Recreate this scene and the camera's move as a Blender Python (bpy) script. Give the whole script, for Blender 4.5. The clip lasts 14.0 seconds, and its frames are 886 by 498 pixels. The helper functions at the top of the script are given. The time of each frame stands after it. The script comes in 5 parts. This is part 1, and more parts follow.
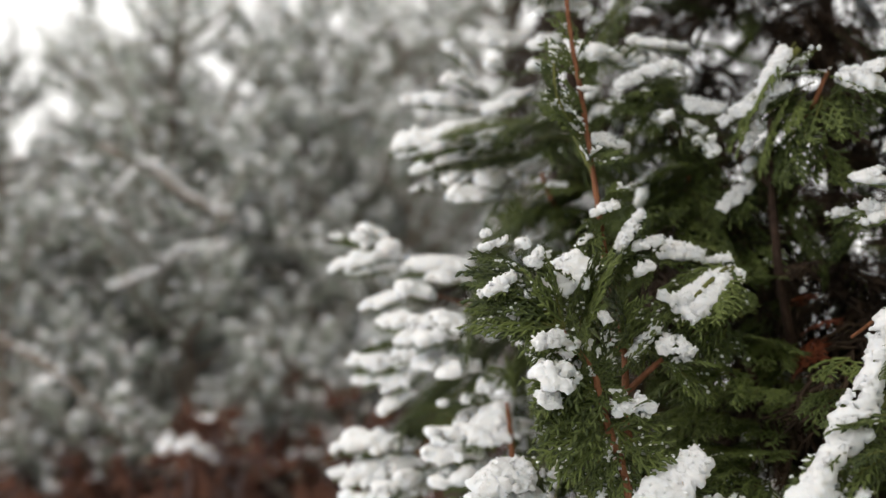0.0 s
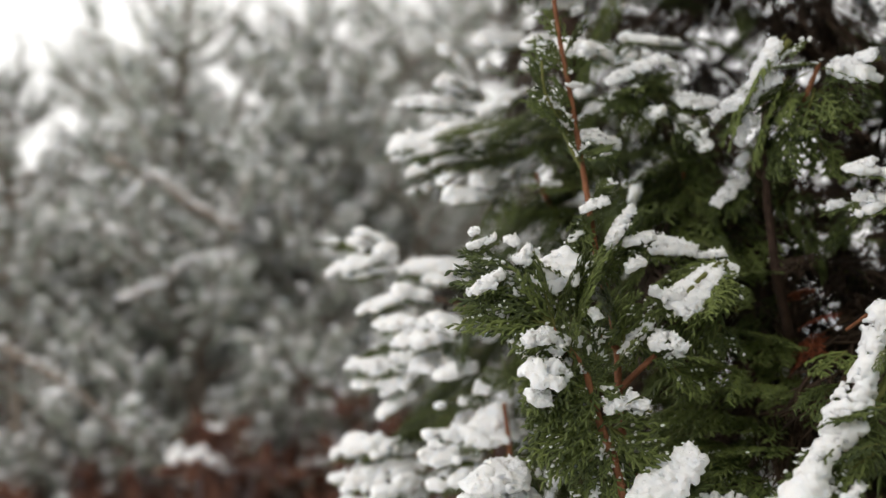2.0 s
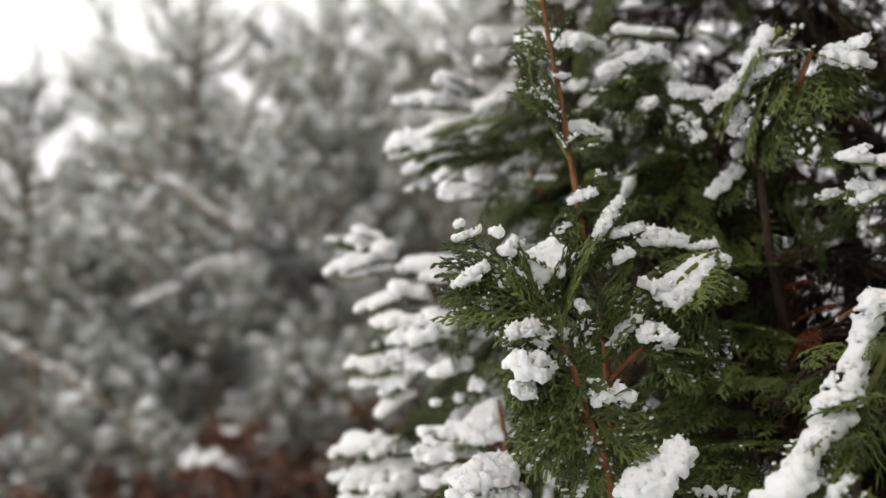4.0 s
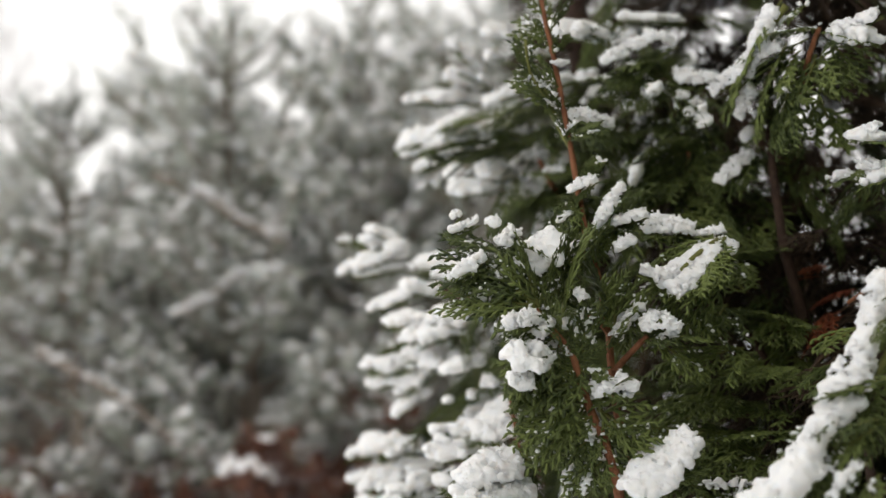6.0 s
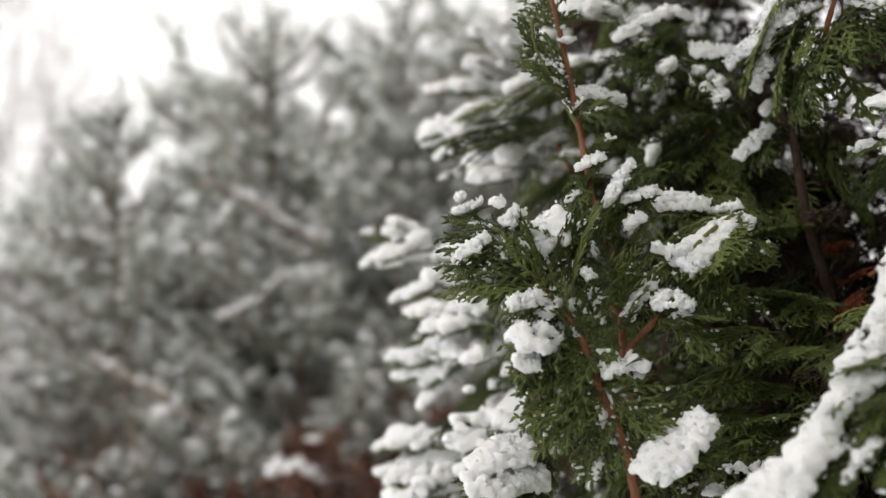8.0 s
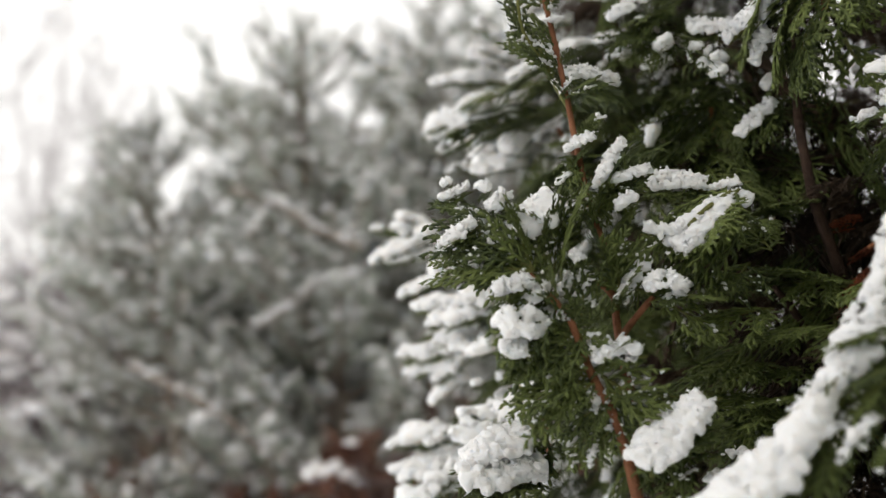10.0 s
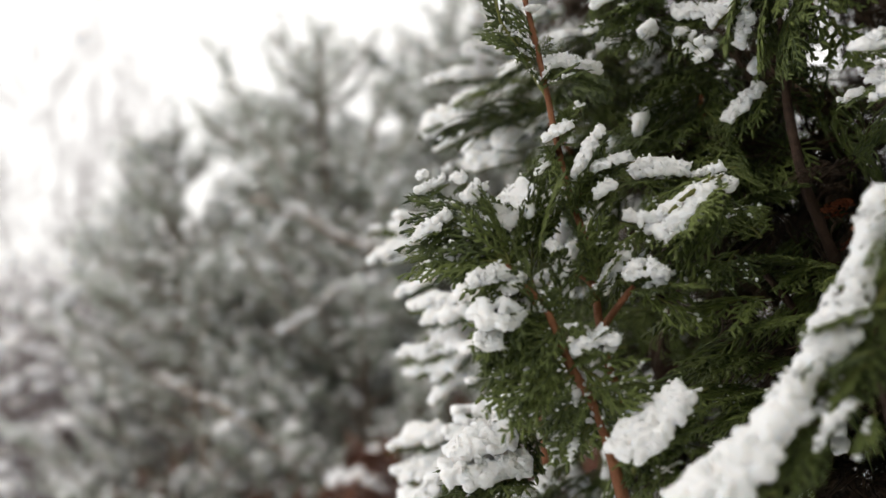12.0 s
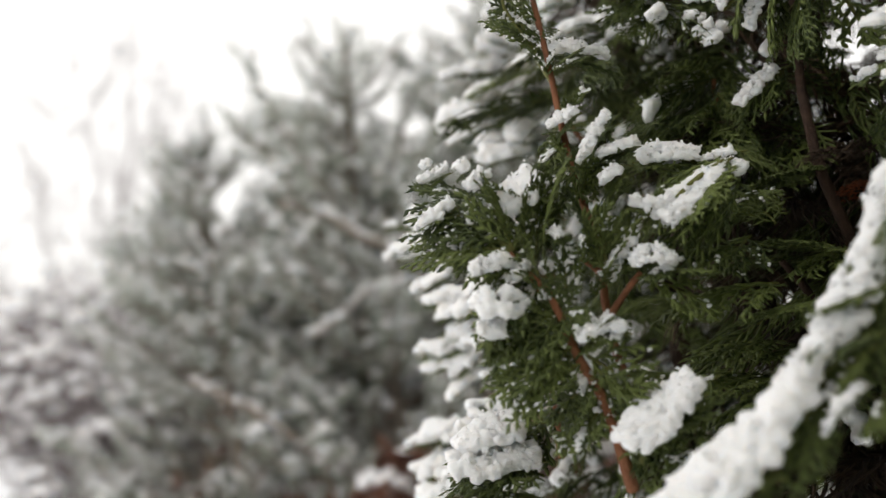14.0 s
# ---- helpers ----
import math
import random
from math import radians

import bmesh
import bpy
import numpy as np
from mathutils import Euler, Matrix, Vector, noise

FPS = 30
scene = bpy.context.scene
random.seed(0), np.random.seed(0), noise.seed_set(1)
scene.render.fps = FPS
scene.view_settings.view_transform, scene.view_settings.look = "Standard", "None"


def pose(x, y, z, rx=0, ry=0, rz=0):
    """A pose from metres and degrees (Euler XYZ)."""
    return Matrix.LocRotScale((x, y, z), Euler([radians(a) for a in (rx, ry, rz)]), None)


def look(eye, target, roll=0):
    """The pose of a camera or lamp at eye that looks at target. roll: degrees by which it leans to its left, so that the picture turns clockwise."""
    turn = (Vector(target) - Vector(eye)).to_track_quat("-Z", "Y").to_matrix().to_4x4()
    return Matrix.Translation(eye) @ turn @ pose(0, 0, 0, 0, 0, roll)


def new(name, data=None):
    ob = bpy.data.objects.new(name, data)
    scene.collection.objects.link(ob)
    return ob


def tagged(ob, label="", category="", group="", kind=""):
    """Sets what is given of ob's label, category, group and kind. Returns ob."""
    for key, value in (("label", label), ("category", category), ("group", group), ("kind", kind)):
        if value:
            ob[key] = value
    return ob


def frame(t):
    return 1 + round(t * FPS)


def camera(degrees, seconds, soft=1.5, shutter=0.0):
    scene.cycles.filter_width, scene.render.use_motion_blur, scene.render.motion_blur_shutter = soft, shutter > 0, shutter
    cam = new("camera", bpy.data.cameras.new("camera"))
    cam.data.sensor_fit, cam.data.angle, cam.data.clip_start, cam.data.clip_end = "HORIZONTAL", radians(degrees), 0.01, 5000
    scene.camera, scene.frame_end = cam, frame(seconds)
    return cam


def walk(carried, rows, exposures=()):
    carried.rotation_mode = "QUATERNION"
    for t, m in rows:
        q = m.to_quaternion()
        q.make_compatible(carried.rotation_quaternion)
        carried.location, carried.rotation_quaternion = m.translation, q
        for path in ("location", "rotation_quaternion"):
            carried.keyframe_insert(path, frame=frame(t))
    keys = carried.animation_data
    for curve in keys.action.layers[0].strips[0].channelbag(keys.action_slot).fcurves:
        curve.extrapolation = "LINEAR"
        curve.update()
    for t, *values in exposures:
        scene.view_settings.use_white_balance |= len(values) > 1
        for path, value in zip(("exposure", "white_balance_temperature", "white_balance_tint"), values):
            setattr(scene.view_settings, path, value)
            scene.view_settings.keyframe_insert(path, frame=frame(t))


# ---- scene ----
EXPOSURE, CLOUD = 0.43, 1.0
cam = camera(51.4, 14.0)
cam.data.dof.use_dof, cam.data.dof.focus_distance, cam.data.dof.aperture_fstop = True, 0.645, 3.0
METRES, EYE, TILT, LEAN, TURN = 0.24, 1.4, 4.0, 2.0, 0.0
ROWS = [
    (0.0, 0.0, 0.0, 0.0, 0.0, 0.0, -0.0),
    (0.5, 0.0176, 0.0022, -0.0047, 0.32, 0.12, 0.34),
    (1.0, 0.038, 0.0058, -0.0105, 0.51, 0.26, 0.64),
    (1.5, 0.0565, 0.0111, -0.0198, 0.76, 0.4, 0.87),
    (2.0, 0.0797, 0.0168, -0.0307, 0.92, 0.56, 0.99),
    (2.5, 0.1043, 0.0247, -0.0416, 1.06, 0.69, 0.98),
    (3.0, 0.133, 0.0301, -0.0522, 1.39, 0.76, 1.06),
    (5.5, 0.2965, 0.0745, -0.1137, 4.42, 1.45, 2.54),
    (6.0, 0.3324, 0.089, -0.1291, 5.2, 1.6, 2.84),
    (6.5, 0.3635, 0.1048, -0.1457, 6.08, 1.75, 3.06),
    (7.0, 0.3977, 0.1195, -0.1659, 7.04, 1.88, 3.47),
    (7.5, 0.4307, 0.135, -0.1826, 7.86, 1.93, 3.82),
    (8.0, 0.4707, 0.1534, -0.1985, 8.72, 2.06, 4.12),
    (10.5, 0.669, 0.2531, -0.2777, 12.37, 2.82, 6.14),
    (11.0, 0.7091, 0.271, -0.2899, 12.89, 3.06, 6.42),
    (11.5, 0.7431, 0.2867, -0.3027, 13.49, 3.21, 6.76),
    (12.0, 0.7732, 0.3044, -0.3192, 14.03, 3.36, 6.99),
    (12.5, 0.794, 0.3219, -0.3325, 14.6, 3.51, 7.27),
    (13.0, 0.8139, 0.3382, -0.3463, 15.26, 3.68, 7.58),
    (13.5, 0.8303, 0.3511, -0.3577, 15.88, 3.83, 7.62),
    (14.0, 0.8455, 0.3576, -0.3698, 16.36, 3.92, 7.74),
]
walk(cam, [(t, pose(0, 0, EYE, TILT, LEAN, TURN) @ pose(METRES * x, METRES * y, METRES * z, 90 + pitch, roll, yaw)) for t, x, y, z, yaw, pitch, roll in ROWS])
scene.view_settings.exposure = EXPOSURE

# ---- world and sun: an even overcast sky ----
SUN_UP, SUN_ROUND = 50.0, 200.0
world = bpy.data.worlds.new("overcast")
scene.world = world
world.use_nodes = True
wn, wl = world.node_tree.nodes, world.node_tree.links
wn.clear()
sky = wn.new("ShaderNodeTexSky")
sky.sky_type, sky.sun_disc = "NISHITA", False
sky.sun_elevation, sky.sun_rotation = radians(SUN_UP), radians(SUN_ROUND)
sky.dust_density, sky.air_density = 4.0, 1.0
clear_bg, cloud_bg, cover, wout = (wn.new("ShaderNodeBackground"), wn.new("ShaderNodeBackground"),
                                   wn.new("ShaderNodeMixShader"), wn.new("ShaderNodeOutputWorld"))
clear_bg.inputs["Strength"].default_value = 0.1
cloud_bg.inputs["Color"].default_value = (1.0, 0.97, 0.935, 1)
cloud_bg.inputs["Strength"].default_value = CLOUD
cover.inputs[0].default_value = 0.9
wl.new(sky.outputs[0], clear_bg.inputs["Color"])
wl.new(clear_bg.outputs[0], cover.inputs[1])
wl.new(cloud_bg.outputs[0], cover.inputs[2])
wl.new(cover.outputs[0], wout.inputs[0])
sun = new("sun", bpy.data.lights.new("sun", "SUN"))
sun.data.energy, sun.data.angle, sun.data.color = 0.3, radians(60), (1.0, 0.97, 0.93)
sun.matrix_world = look((0, 0, 30), (-math.sin(radians(SUN_ROUND)) * 25, -math.cos(radians(SUN_ROUND)) * 25, 0))


# ---- materials ----
def material(name, dark, light, rough, grain, bump=0.3, spread=0.25, fine=0.35, sub=0.0, sub_radius=0.005, sheen=0.0):
    """Two tones mixed by noise at two scales, varied from thing to thing and from piece to piece, with fine relief."""
    m = bpy.data.materials.new(name)
    m.use_nodes = True
    n, l = m.node_tree.nodes, m.node_tree.links
    b = n["Principled BSDF"]
    co = n.new("ShaderNodeTexCoord")
    big, small = n.new("ShaderNodeTexNoise"), n.new("ShaderNodeTexNoise")
    big.inputs["Scale"].default_value, small.inputs["Scale"].default_value = grain, grain * 9
    big.inputs["Detail"].default_value, small.inputs["Detail"].default_value = 3, 4
    info, geo = n.new("ShaderNodeObjectInfo"), n.new("ShaderNodeNewGeometry")
    l.new(co.outputs["Object"], big.inputs["Vector"])
    l.new(co.outputs["Object"], small.inputs["Vector"])

    def calc(op, a, c):
        k = n.new("ShaderNodeMath")
        k.operation = op
        for slot, v in ((0, a), (1, c)):
            if isinstance(v, (int, float)):
                k.inputs[slot].default_value = v
            else:
                l.new(v, k.inputs[slot])
        return k.outputs[0]
    t = calc("ADD", calc("MULTIPLY", big.outputs[0], 1.0 - fine), calc("MULTIPLY", small.outputs[0], fine))
    t = calc("ADD", calc("MULTIPLY", calc("SUBTRACT", t, 0.5), 2.2), 0.5)
    t = calc("ADD", t, calc("MULTIPLY", calc("SUBTRACT", info.outputs["Random"], 0.5), spread * 2))
    t = calc("ADD", t, calc("MULTIPLY", calc("SUBTRACT", geo.outputs["Random Per Island"], 0.5), spread * 2))
    ramp = n.new("ShaderNodeValToRGB")
    ramp.color_ramp.elements[0].color, ramp.color_ramp.elements[1].color = (*dark, 1), (*light, 1)
    l.new(t, ramp.inputs[0])
    l.new(ramp.outputs[0], b.inputs["Base Color"])
    b.inputs["Roughness"].default_value = rough
    b.inputs["Specular IOR Level"].default_value = 0.35
    if sub:
        b.inputs["Subsurface Weight"].default_value = sub
        b.inputs["Subsurface Radius"].default_value = (1.0, 0.95, 0.9)
        b.inputs["Subsurface Scale"].default_value = sub_radius
    bp = n.new("ShaderNodeBump")
    bp.inputs["Strength"].default_value, bp.inputs["Distance"].default_value = bump, 0.002
    l.new(small.outputs[0], bp.inputs["Height"])
    l.new(bp.outputs[0], b.inputs["Normal"])
    return m


snow_mat = material("snow", (0.92, 0.922, 0.935), (0.96, 0.96, 0.962), 0.75, 110, 0.25, 0.1, sub=1.0, sub_radius=0.009)
ground_snow = material("ground_snow", (0.78, 0.80, 0.84), (0.92, 0.92, 0.93), 0.8, 1.5, 0.5, 0.0)
leaf_green = material("thuja_leaf", (0.030, 0.046, 0.011), (0.165, 0.205, 0.052), 0.5, 18, 0.35, 0.28)
# withered brown, with the shade inside the row also put into its colour
leaf_inner_shaded = material("withered_shaded_inner_leaf", (0.022, 0.014, 0.009), (0.085, 0.052, 0.030), 0.75, 18, 0.35, 0.28)
leaf_dead = material("dead_thuja_leaf", (0.10, 0.022, 0.008), (0.28, 0.075, 0.025), 0.7, 18, 0.35, 0.3)
bark_orange = material("young_bark", (0.16, 0.055, 0.022), (0.38, 0.16, 0.075), 0.7, 120, 0.9, 0.1)
bark_green = material("green_shoot", (0.09, 0.10, 0.022), (0.20, 0.20, 0.05), 0.6, 120, 0.5, 0.1)
bark_dark = material("old_bark", (0.022, 0.012, 0.008), (0.085, 0.048, 0.032), 0.85, 90, 1.0, 0.1)
# frost-dusted needles, paled further so their colour carries the background haze
needle_mat = material("frosted_hazed_pine_needle", (0.150, 0.188, 0.140), (0.56, 0.61, 0.515), 0.55, 6, 0.2, 0.3)
pine_bark = material("pine_bark", (0.115, 0.092, 0.072), (0.32, 0.27, 0.225), 0.9, 40, 1.0, 0.15)
dry_leaf = material("dry_leaf", (0.07, 0.028, 0.018), (0.20, 0.09, 0.055), 0.8, 10, 0.3, 0.35)
twig_grey = material("bare_twig", (0.09, 0.07, 0.07), (0.22, 0.18, 0.18), 0.85, 30, 0.6, 0.2)

WORLD_OF = {}


def link(name, mesh, mats, parent=None, m=None, label="", smooth=True):
    """Link a mesh, given in world metres unless m says where it stands, as one object under a thing or a part."""
    for mm in mats:
        if mm.name not in [x.name for x in mesh.materials if x]:
            mesh.materials.append(mm)
    if smooth and len(mesh.polygons) and not mesh.polygons[0].use_smooth:
        mesh.polygons.foreach_set("use_smooth", np.ones(len(mesh.polygons), bool))
    ob = new(name, mesh)
    m = m or Matrix()
    WORLD_OF[ob.name] = m
    if parent:
        ob.parent = parent
        ob.matrix_parent_inverse = WORLD_OF[parent.name].inverted()
    ob.matrix_basis = m
    return tagged(ob, label) if label else ob


def thing(name, place, label, category, group="", kind=""):
    ob = new(name)
    ob.empty_display_size = 0.1
    ob.matrix_basis = WORLD_OF[ob.name] = Matrix.Translation(place)
    return tagged(ob, label, category, group, kind)


def mesh_of(name, verts, faces, slots=None):
    me = bpy.data.meshes.new(name)
    me.from_pydata([tuple(v) for v in verts], [], faces)
    if slots is not None:
        me.polygons.foreach_set("material_index", np.array(slots, np.int32))
    me.update()
    return me


def joined(name, coords, faces, smooth=True):
    """A mesh from numpy arrays of corners and of triangles or quads."""
    me = bpy.data.meshes.new(name)
    n, k = faces.shape
    me.vertices.add(len(coords))
    me.vertices.foreach_set("co", np.ascontiguousarray(coords, np.float32).ravel())
    me.loops.add(n * k)
    me.loops.foreach_set("vertex_index", np.ascontiguousarray(faces, np.int32).ravel())
    me.polygons.add(n)
    me.polygons.foreach_set("loop_start", np.arange(0, n * k, k, dtype=np.int32))
    me.polygons.foreach_set("use_smooth", np.full(n, smooth))
    me.update(calc_edges=True)
    return me


def tube(points, r0, r1, sides=8, wobble=0.12, rng=random):
    """Corners and faces of a tapered, slightly knobbly stem along points."""
    pts = [Vector(p) for p in points]
    fine = []
    for i in range(len(pts) - 1):
        a, b, c, d = pts[max(i - 1, 0)], pts[i], pts[i + 1], pts[min(i + 2, len(pts) - 1)]
        steps = max(2, min(6, int((c - b).length / 0.008)))
        for k in range(steps):
            t = k / steps
            fine.append(0.5 * (2 * b + (c - a) * t + (2 * a - 5 * b + 4 * c - d) * t * t + (3 * b - a - 3 * c + d) * t ** 3))
    fine.append(pts[-1])
    verts, faces = [], []
    for i, p in enumerate(fine):
        way = (fine[min(i + 1, len(fine) - 1)] - fine[max(i - 1, 0)]).normalized()
        u = way.cross(Vector((0.31, 0.9, 0.2))).normalized()
        v = way.cross(u)
        r = r0 + (r1 - r0) * i / (len(fine) - 1)
        for k in range(sides):
            a = 2 * math.pi * k / sides
            rr = r * (1 + rng.uniform(-wobble, wobble))
            verts.append(p + (u * math.cos(a) + v * math.sin(a)) * rr)
        if i:
            o = (i - 1) * sides
            faces += [(o + k, o + (k + 1) % sides, o + sides + (k + 1) % sides, o + sides + k) for k in range(sides)]
    faces.append(tuple(range(sides))[::-1])
    faces.append(tuple(range(len(verts) - sides, len(verts))))
    return verts, faces


# ---- snow: lumps grown together on a grid and skinned ----
def blurred(a, n):
    for _ in range(n):
        for ax in range(3):
            a = (np.roll(a, 1, ax) + a + np.roll(a, -1, ax)) / 3
    return a


def skin(field, level, low, step):
    """The level surface of a field on a grid, one corner per cell it crosses."""
    inside = field > level
    cx, cy, cz = [s - 1 for s in field.shape]
    offs = [(i, j, k) for i in (0, 1) for j in (0, 1) for k in (0, 1)]
    corner = np.stack([inside[i:i + cx, j:j + cy, k:k + cz] for i, j, k in offs], -1)
    cells = np.argwhere(corner.any(-1) & ~corner.all(-1))
    if not len(cells):
        return None
    index = np.full((cx, cy, cz), -1, np.int64)
    index[tuple(cells.T)] = np.arange(len(cells))
    val = np.stack([field[cells[:, 0] + i, cells[:, 1] + j, cells[:, 2] + k] for i, j, k in offs], -1) - level
    total, count = np.zeros((len(cells), 3)), np.zeros(len(cells))
    o = np.array(offs, float)
    for a in range(8):
        for b in range(a + 1, 8):
            if abs(o[a] - o[b]).sum() != 1:
                continue
            cut = (val[:, a] > 0) != (val[:, b] > 0)
            t = np.where(cut, val[:, a] / np.where(cut, val[:, a] - val[:, b], 1), 0)
            total += np.where(cut[:, None], o[a] + t[:, None] * (o[b] - o[a]), 0)
            count += cut
    coords = low + (cells + total / count[:, None]) * step
    quads = []
    for ax in range(3):
        n1, n2 = [(1, 2), (2, 0), (0, 1)][ax]
        lo = [slice(1, -1)] * 3
        hi = [slice(1, -1)] * 3
        lo[ax], hi[ax] = slice(0, -1), slice(1, None)
        p, q = inside[tuple(lo)], inside[tuple(hi)]
        for flip, hit in ((False, p & ~q), (True, ~p & q)):
            e = np.argwhere(hit)
            if not len(e):
                continue
            shift = np.ones(3, int)
            shift[ax] = 0
            e = e + shift
            ring = []
            for d1, d2 in ((-1, -1), (0, -1), (0, 0), (-1, 0)):
                c = e.copy()
                c[:, n1] += d1
                c[:, n2] += d2
                ring.append(index[tuple(c.T)])
            quad = np.stack(ring, -1)
            quads.append(quad[:, ::-1] if flip else quad)
    return coords, np.concatenate(quads)


SNOW_RNG = np.random.default_rng(7)


def snow_mesh(balls, step, rough=0.145):
    """balls: rows of x, y, z, radius. Lumps melt into one crumbly body."""
    balls = np.asarray(balls)
    low = (balls[:, :3] - balls[:, 3:]).min(0) - 3 * step
    high = (balls[:, :3] + balls[:, 3:]).max(0) + 3 * step
    size = np.ceil((high - low) / step).astype(int) + 1
    field, loose = np.zeros(size, np.float32), np.zeros(size, np.float32)
    for x, y, z, r in balls:
        c = (np.array((x, y, z)) - low) / step
        a = np.maximum(np.floor(c - r / step).astype(int), 0)
        b = np.minimum(np.ceil(c + r / step).astype(int) + 1, size)
        gx, gy, gz = np.ogrid[a[0]:b[0], a[1]:b[1], a[2]:b[2]]
        d = ((gx - c[0]) ** 2 + (gy - c[1]) ** 2 + ((gz - c[2]) * 1.15) ** 2) * (step / r) ** 2
        w = np.clip(1 - d, 0, None) ** 2
        sub = (loose if r < 0.0025 else field)[a[0]:b[0], a[1]:b[1], a[2]:b[2]]
        np.maximum(sub, np.minimum(sub + w, 0.6 * (sub + w) + 0.4), out=sub)
    field = np.maximum(0.75 * blurred(field, 2 if step < 0.0015 else 1) + 0.25 * field, loose)
    n1 = SNOW_RNG.standard_normal(size).astype(np.float32)
    n2 = blurred(SNOW_RNG.standard_normal(size).astype(np.float32), 2)
    field += rough * (0.95 * n1 + 0.4 * n2 / n2.std()) * np.clip(field * 4, 0, 1)
    field[[0, -1]] = field[:, [0, -1]] = field[:, :, [0, -1]] = 0
    return skin(field, 0.25, low, step)


def stem(tree, name, mat, r0, r1, points):
    """A bough, branch or trunk along points."""
    return link(name, mesh_of(name, *tube(points, r0, r1)), [mat], tree)


# ---- thuja sprays ----
def strip(verts, faces, slots, pts, width, normal, slot=0, scallop=0.28, taper=0.75):
    """A flattened scaly shoot with a ridge along pts."""
    n = len(pts)
    first = len(verts)
    for i, p in enumerate(pts[:-1]):
        way = (pts[i + 1] - pts[max(i - 1, 0)]).normalized()
        side = way.cross(normal).normalized()
        s = i / (n - 1)
        w = width * 0.5 * (1 - taper * s * s) * (1 + (scallop if i % 2 else -scallop))
        verts += [p - side * w - normal * w * 0.2, p + normal * w * 0.5, p + side * w - normal * w * 0.2]
        if i:
            o = first + (i - 1) * 3
            faces += [(o + k, o + (k + 1) % 3, o + 3 + (k + 1) % 3, o + 3 + k) for k in range(3)]
            slots += [slot] * 3
    o = len(verts) - 3
    verts.append(pts[-1])
    faces += [(o + k, o + (k + 1) % 3, o + 3) for k in range(3)]
    slots += [slot] * 3


def spray_template(seed, droop, count, broad, fine=True):
    """A flat fan of scaly shoots, one long in x; gives its mesh and the places where snow can lie."""
    rng = random.Random(seed)
    verts, faces, slots, rests = [], [], [], []
    up = Vector((0, 0, 1))

    def on_axis(x):
        return Vector((x, 0.04 * math.sin(x * 4 + seed), -droop * x * x))
    strip(verts, faces, slots, [on_axis(x / 7 * 0.5) for x in range(8)], broad * 0.9, up, 1, 0.06, 0.3)
    strip(verts, faces, slots, [on_axis(0.46 + x / 9 * 0.54) for x in range(10)], broad, up, 0, 0.22, 0.5)
    for i in range(count * 2):
        x = 0.05 + 0.9 * (i + rng.uniform(-0.3, 0.3)) / (count * 2)
        side = 1 if i % 2 else -1
        reach = (0.55 + 0.45 * math.sin(math.pi * min(1, x * 1.25 + 0.12))) * (1.02 - x * 0.75) * rng.uniform(0.7, 1.2)
        angle = radians(rng.uniform(38, 60) - 18 * x)
        base = on_axis(x)
        n = 7 if fine else 5
        curl = rng.uniform(-0.02, 0.06)
        pts = []
        for k in range(n):
            s = k / (n - 1) * reach
            bend = angle - 0.45 * s
            pts.append(base + Vector((math.cos(bend) * s * 0.8, side * math.sin(bend) * s, curl * s - droop * s * s * 0.9 - droop * 1.4 * x * s + rng.uniform(-0.006, 0.006))))
        strip(verts, faces, slots, pts, broad * 0.9, up, 0, 0.26, 0.4)
        rests += [(*pts[0].lerp(pts[-1], g), 1 - 0.5 * g) for g in (0.1, 0.22, 0.34, 0.46, 0.58, 0.7, 0.82, 0.94)]
        # short side shoots set closely along each branchlet, some forked again at their tips
        subs = max(2, int(reach / broad * (0.36 if fine else 0.30)))
        for j in range(subs * 2):
            s = (0.1 + 0.88 * (j + 0.5) / (subs * 2)) * (n - 1)
            k = min(int(s), n - 2)
            p = pts[k].lerp(pts[k + 1], s - k)
            way = (pts[k + 1] - pts[k]).normalized()
            turn = (1 if j % 2 else -1) * radians(rng.uniform(34, 54))
            ln = max(reach * 0.26 * (1.15 - 0.8 * s / n), broad * 1.8) * rng.uniform(0.65, 1.25)
            d = Matrix.Rotation(turn, 3, "Z") @ way
            e = Matrix.Rotation(-turn * 0.5, 3, "Z") @ d
            tilt = up * rng.uniform(-0.3, 0.2) * ln
            if fine:
                q = [p, p + d * ln * 0.4, p + d * ln * 0.68 + e * 0.05 * ln + tilt * 0.5, p + d * ln * 0.72 + e * ln * 0.32 + tilt]
                strip(verts, faces, slots, q, broad * 0.85, up, 0, 0.16, 0.3)
                if ln > broad * 2.6:
                    for fork, g in ((0.8 if j % 3 else -0.75, 0.45),):
                        f = Matrix.Rotation(fork, 3, "Z") @ d
                        b = p + d * ln * g + tilt * g * 0.5
                        strip(verts, faces, slots, [b, b + f * ln * 0.22, b + f * ln * 0.42], broad * 0.75, up, 0, 0.1, 0.3)
            else:
                strip(verts, faces, slots, [p, p + d * ln * 0.6 + tilt * 0.5, p + d * ln * 0.7 + e * ln * 0.32 + tilt], broad * 0.9, up, 0, 0.1, 0.3)
    rests += [(*on_axis(x / 14), 1.0) for x in range(1, 14)]
    return mesh_of("spray", verts, faces, slots), np.array(rests)


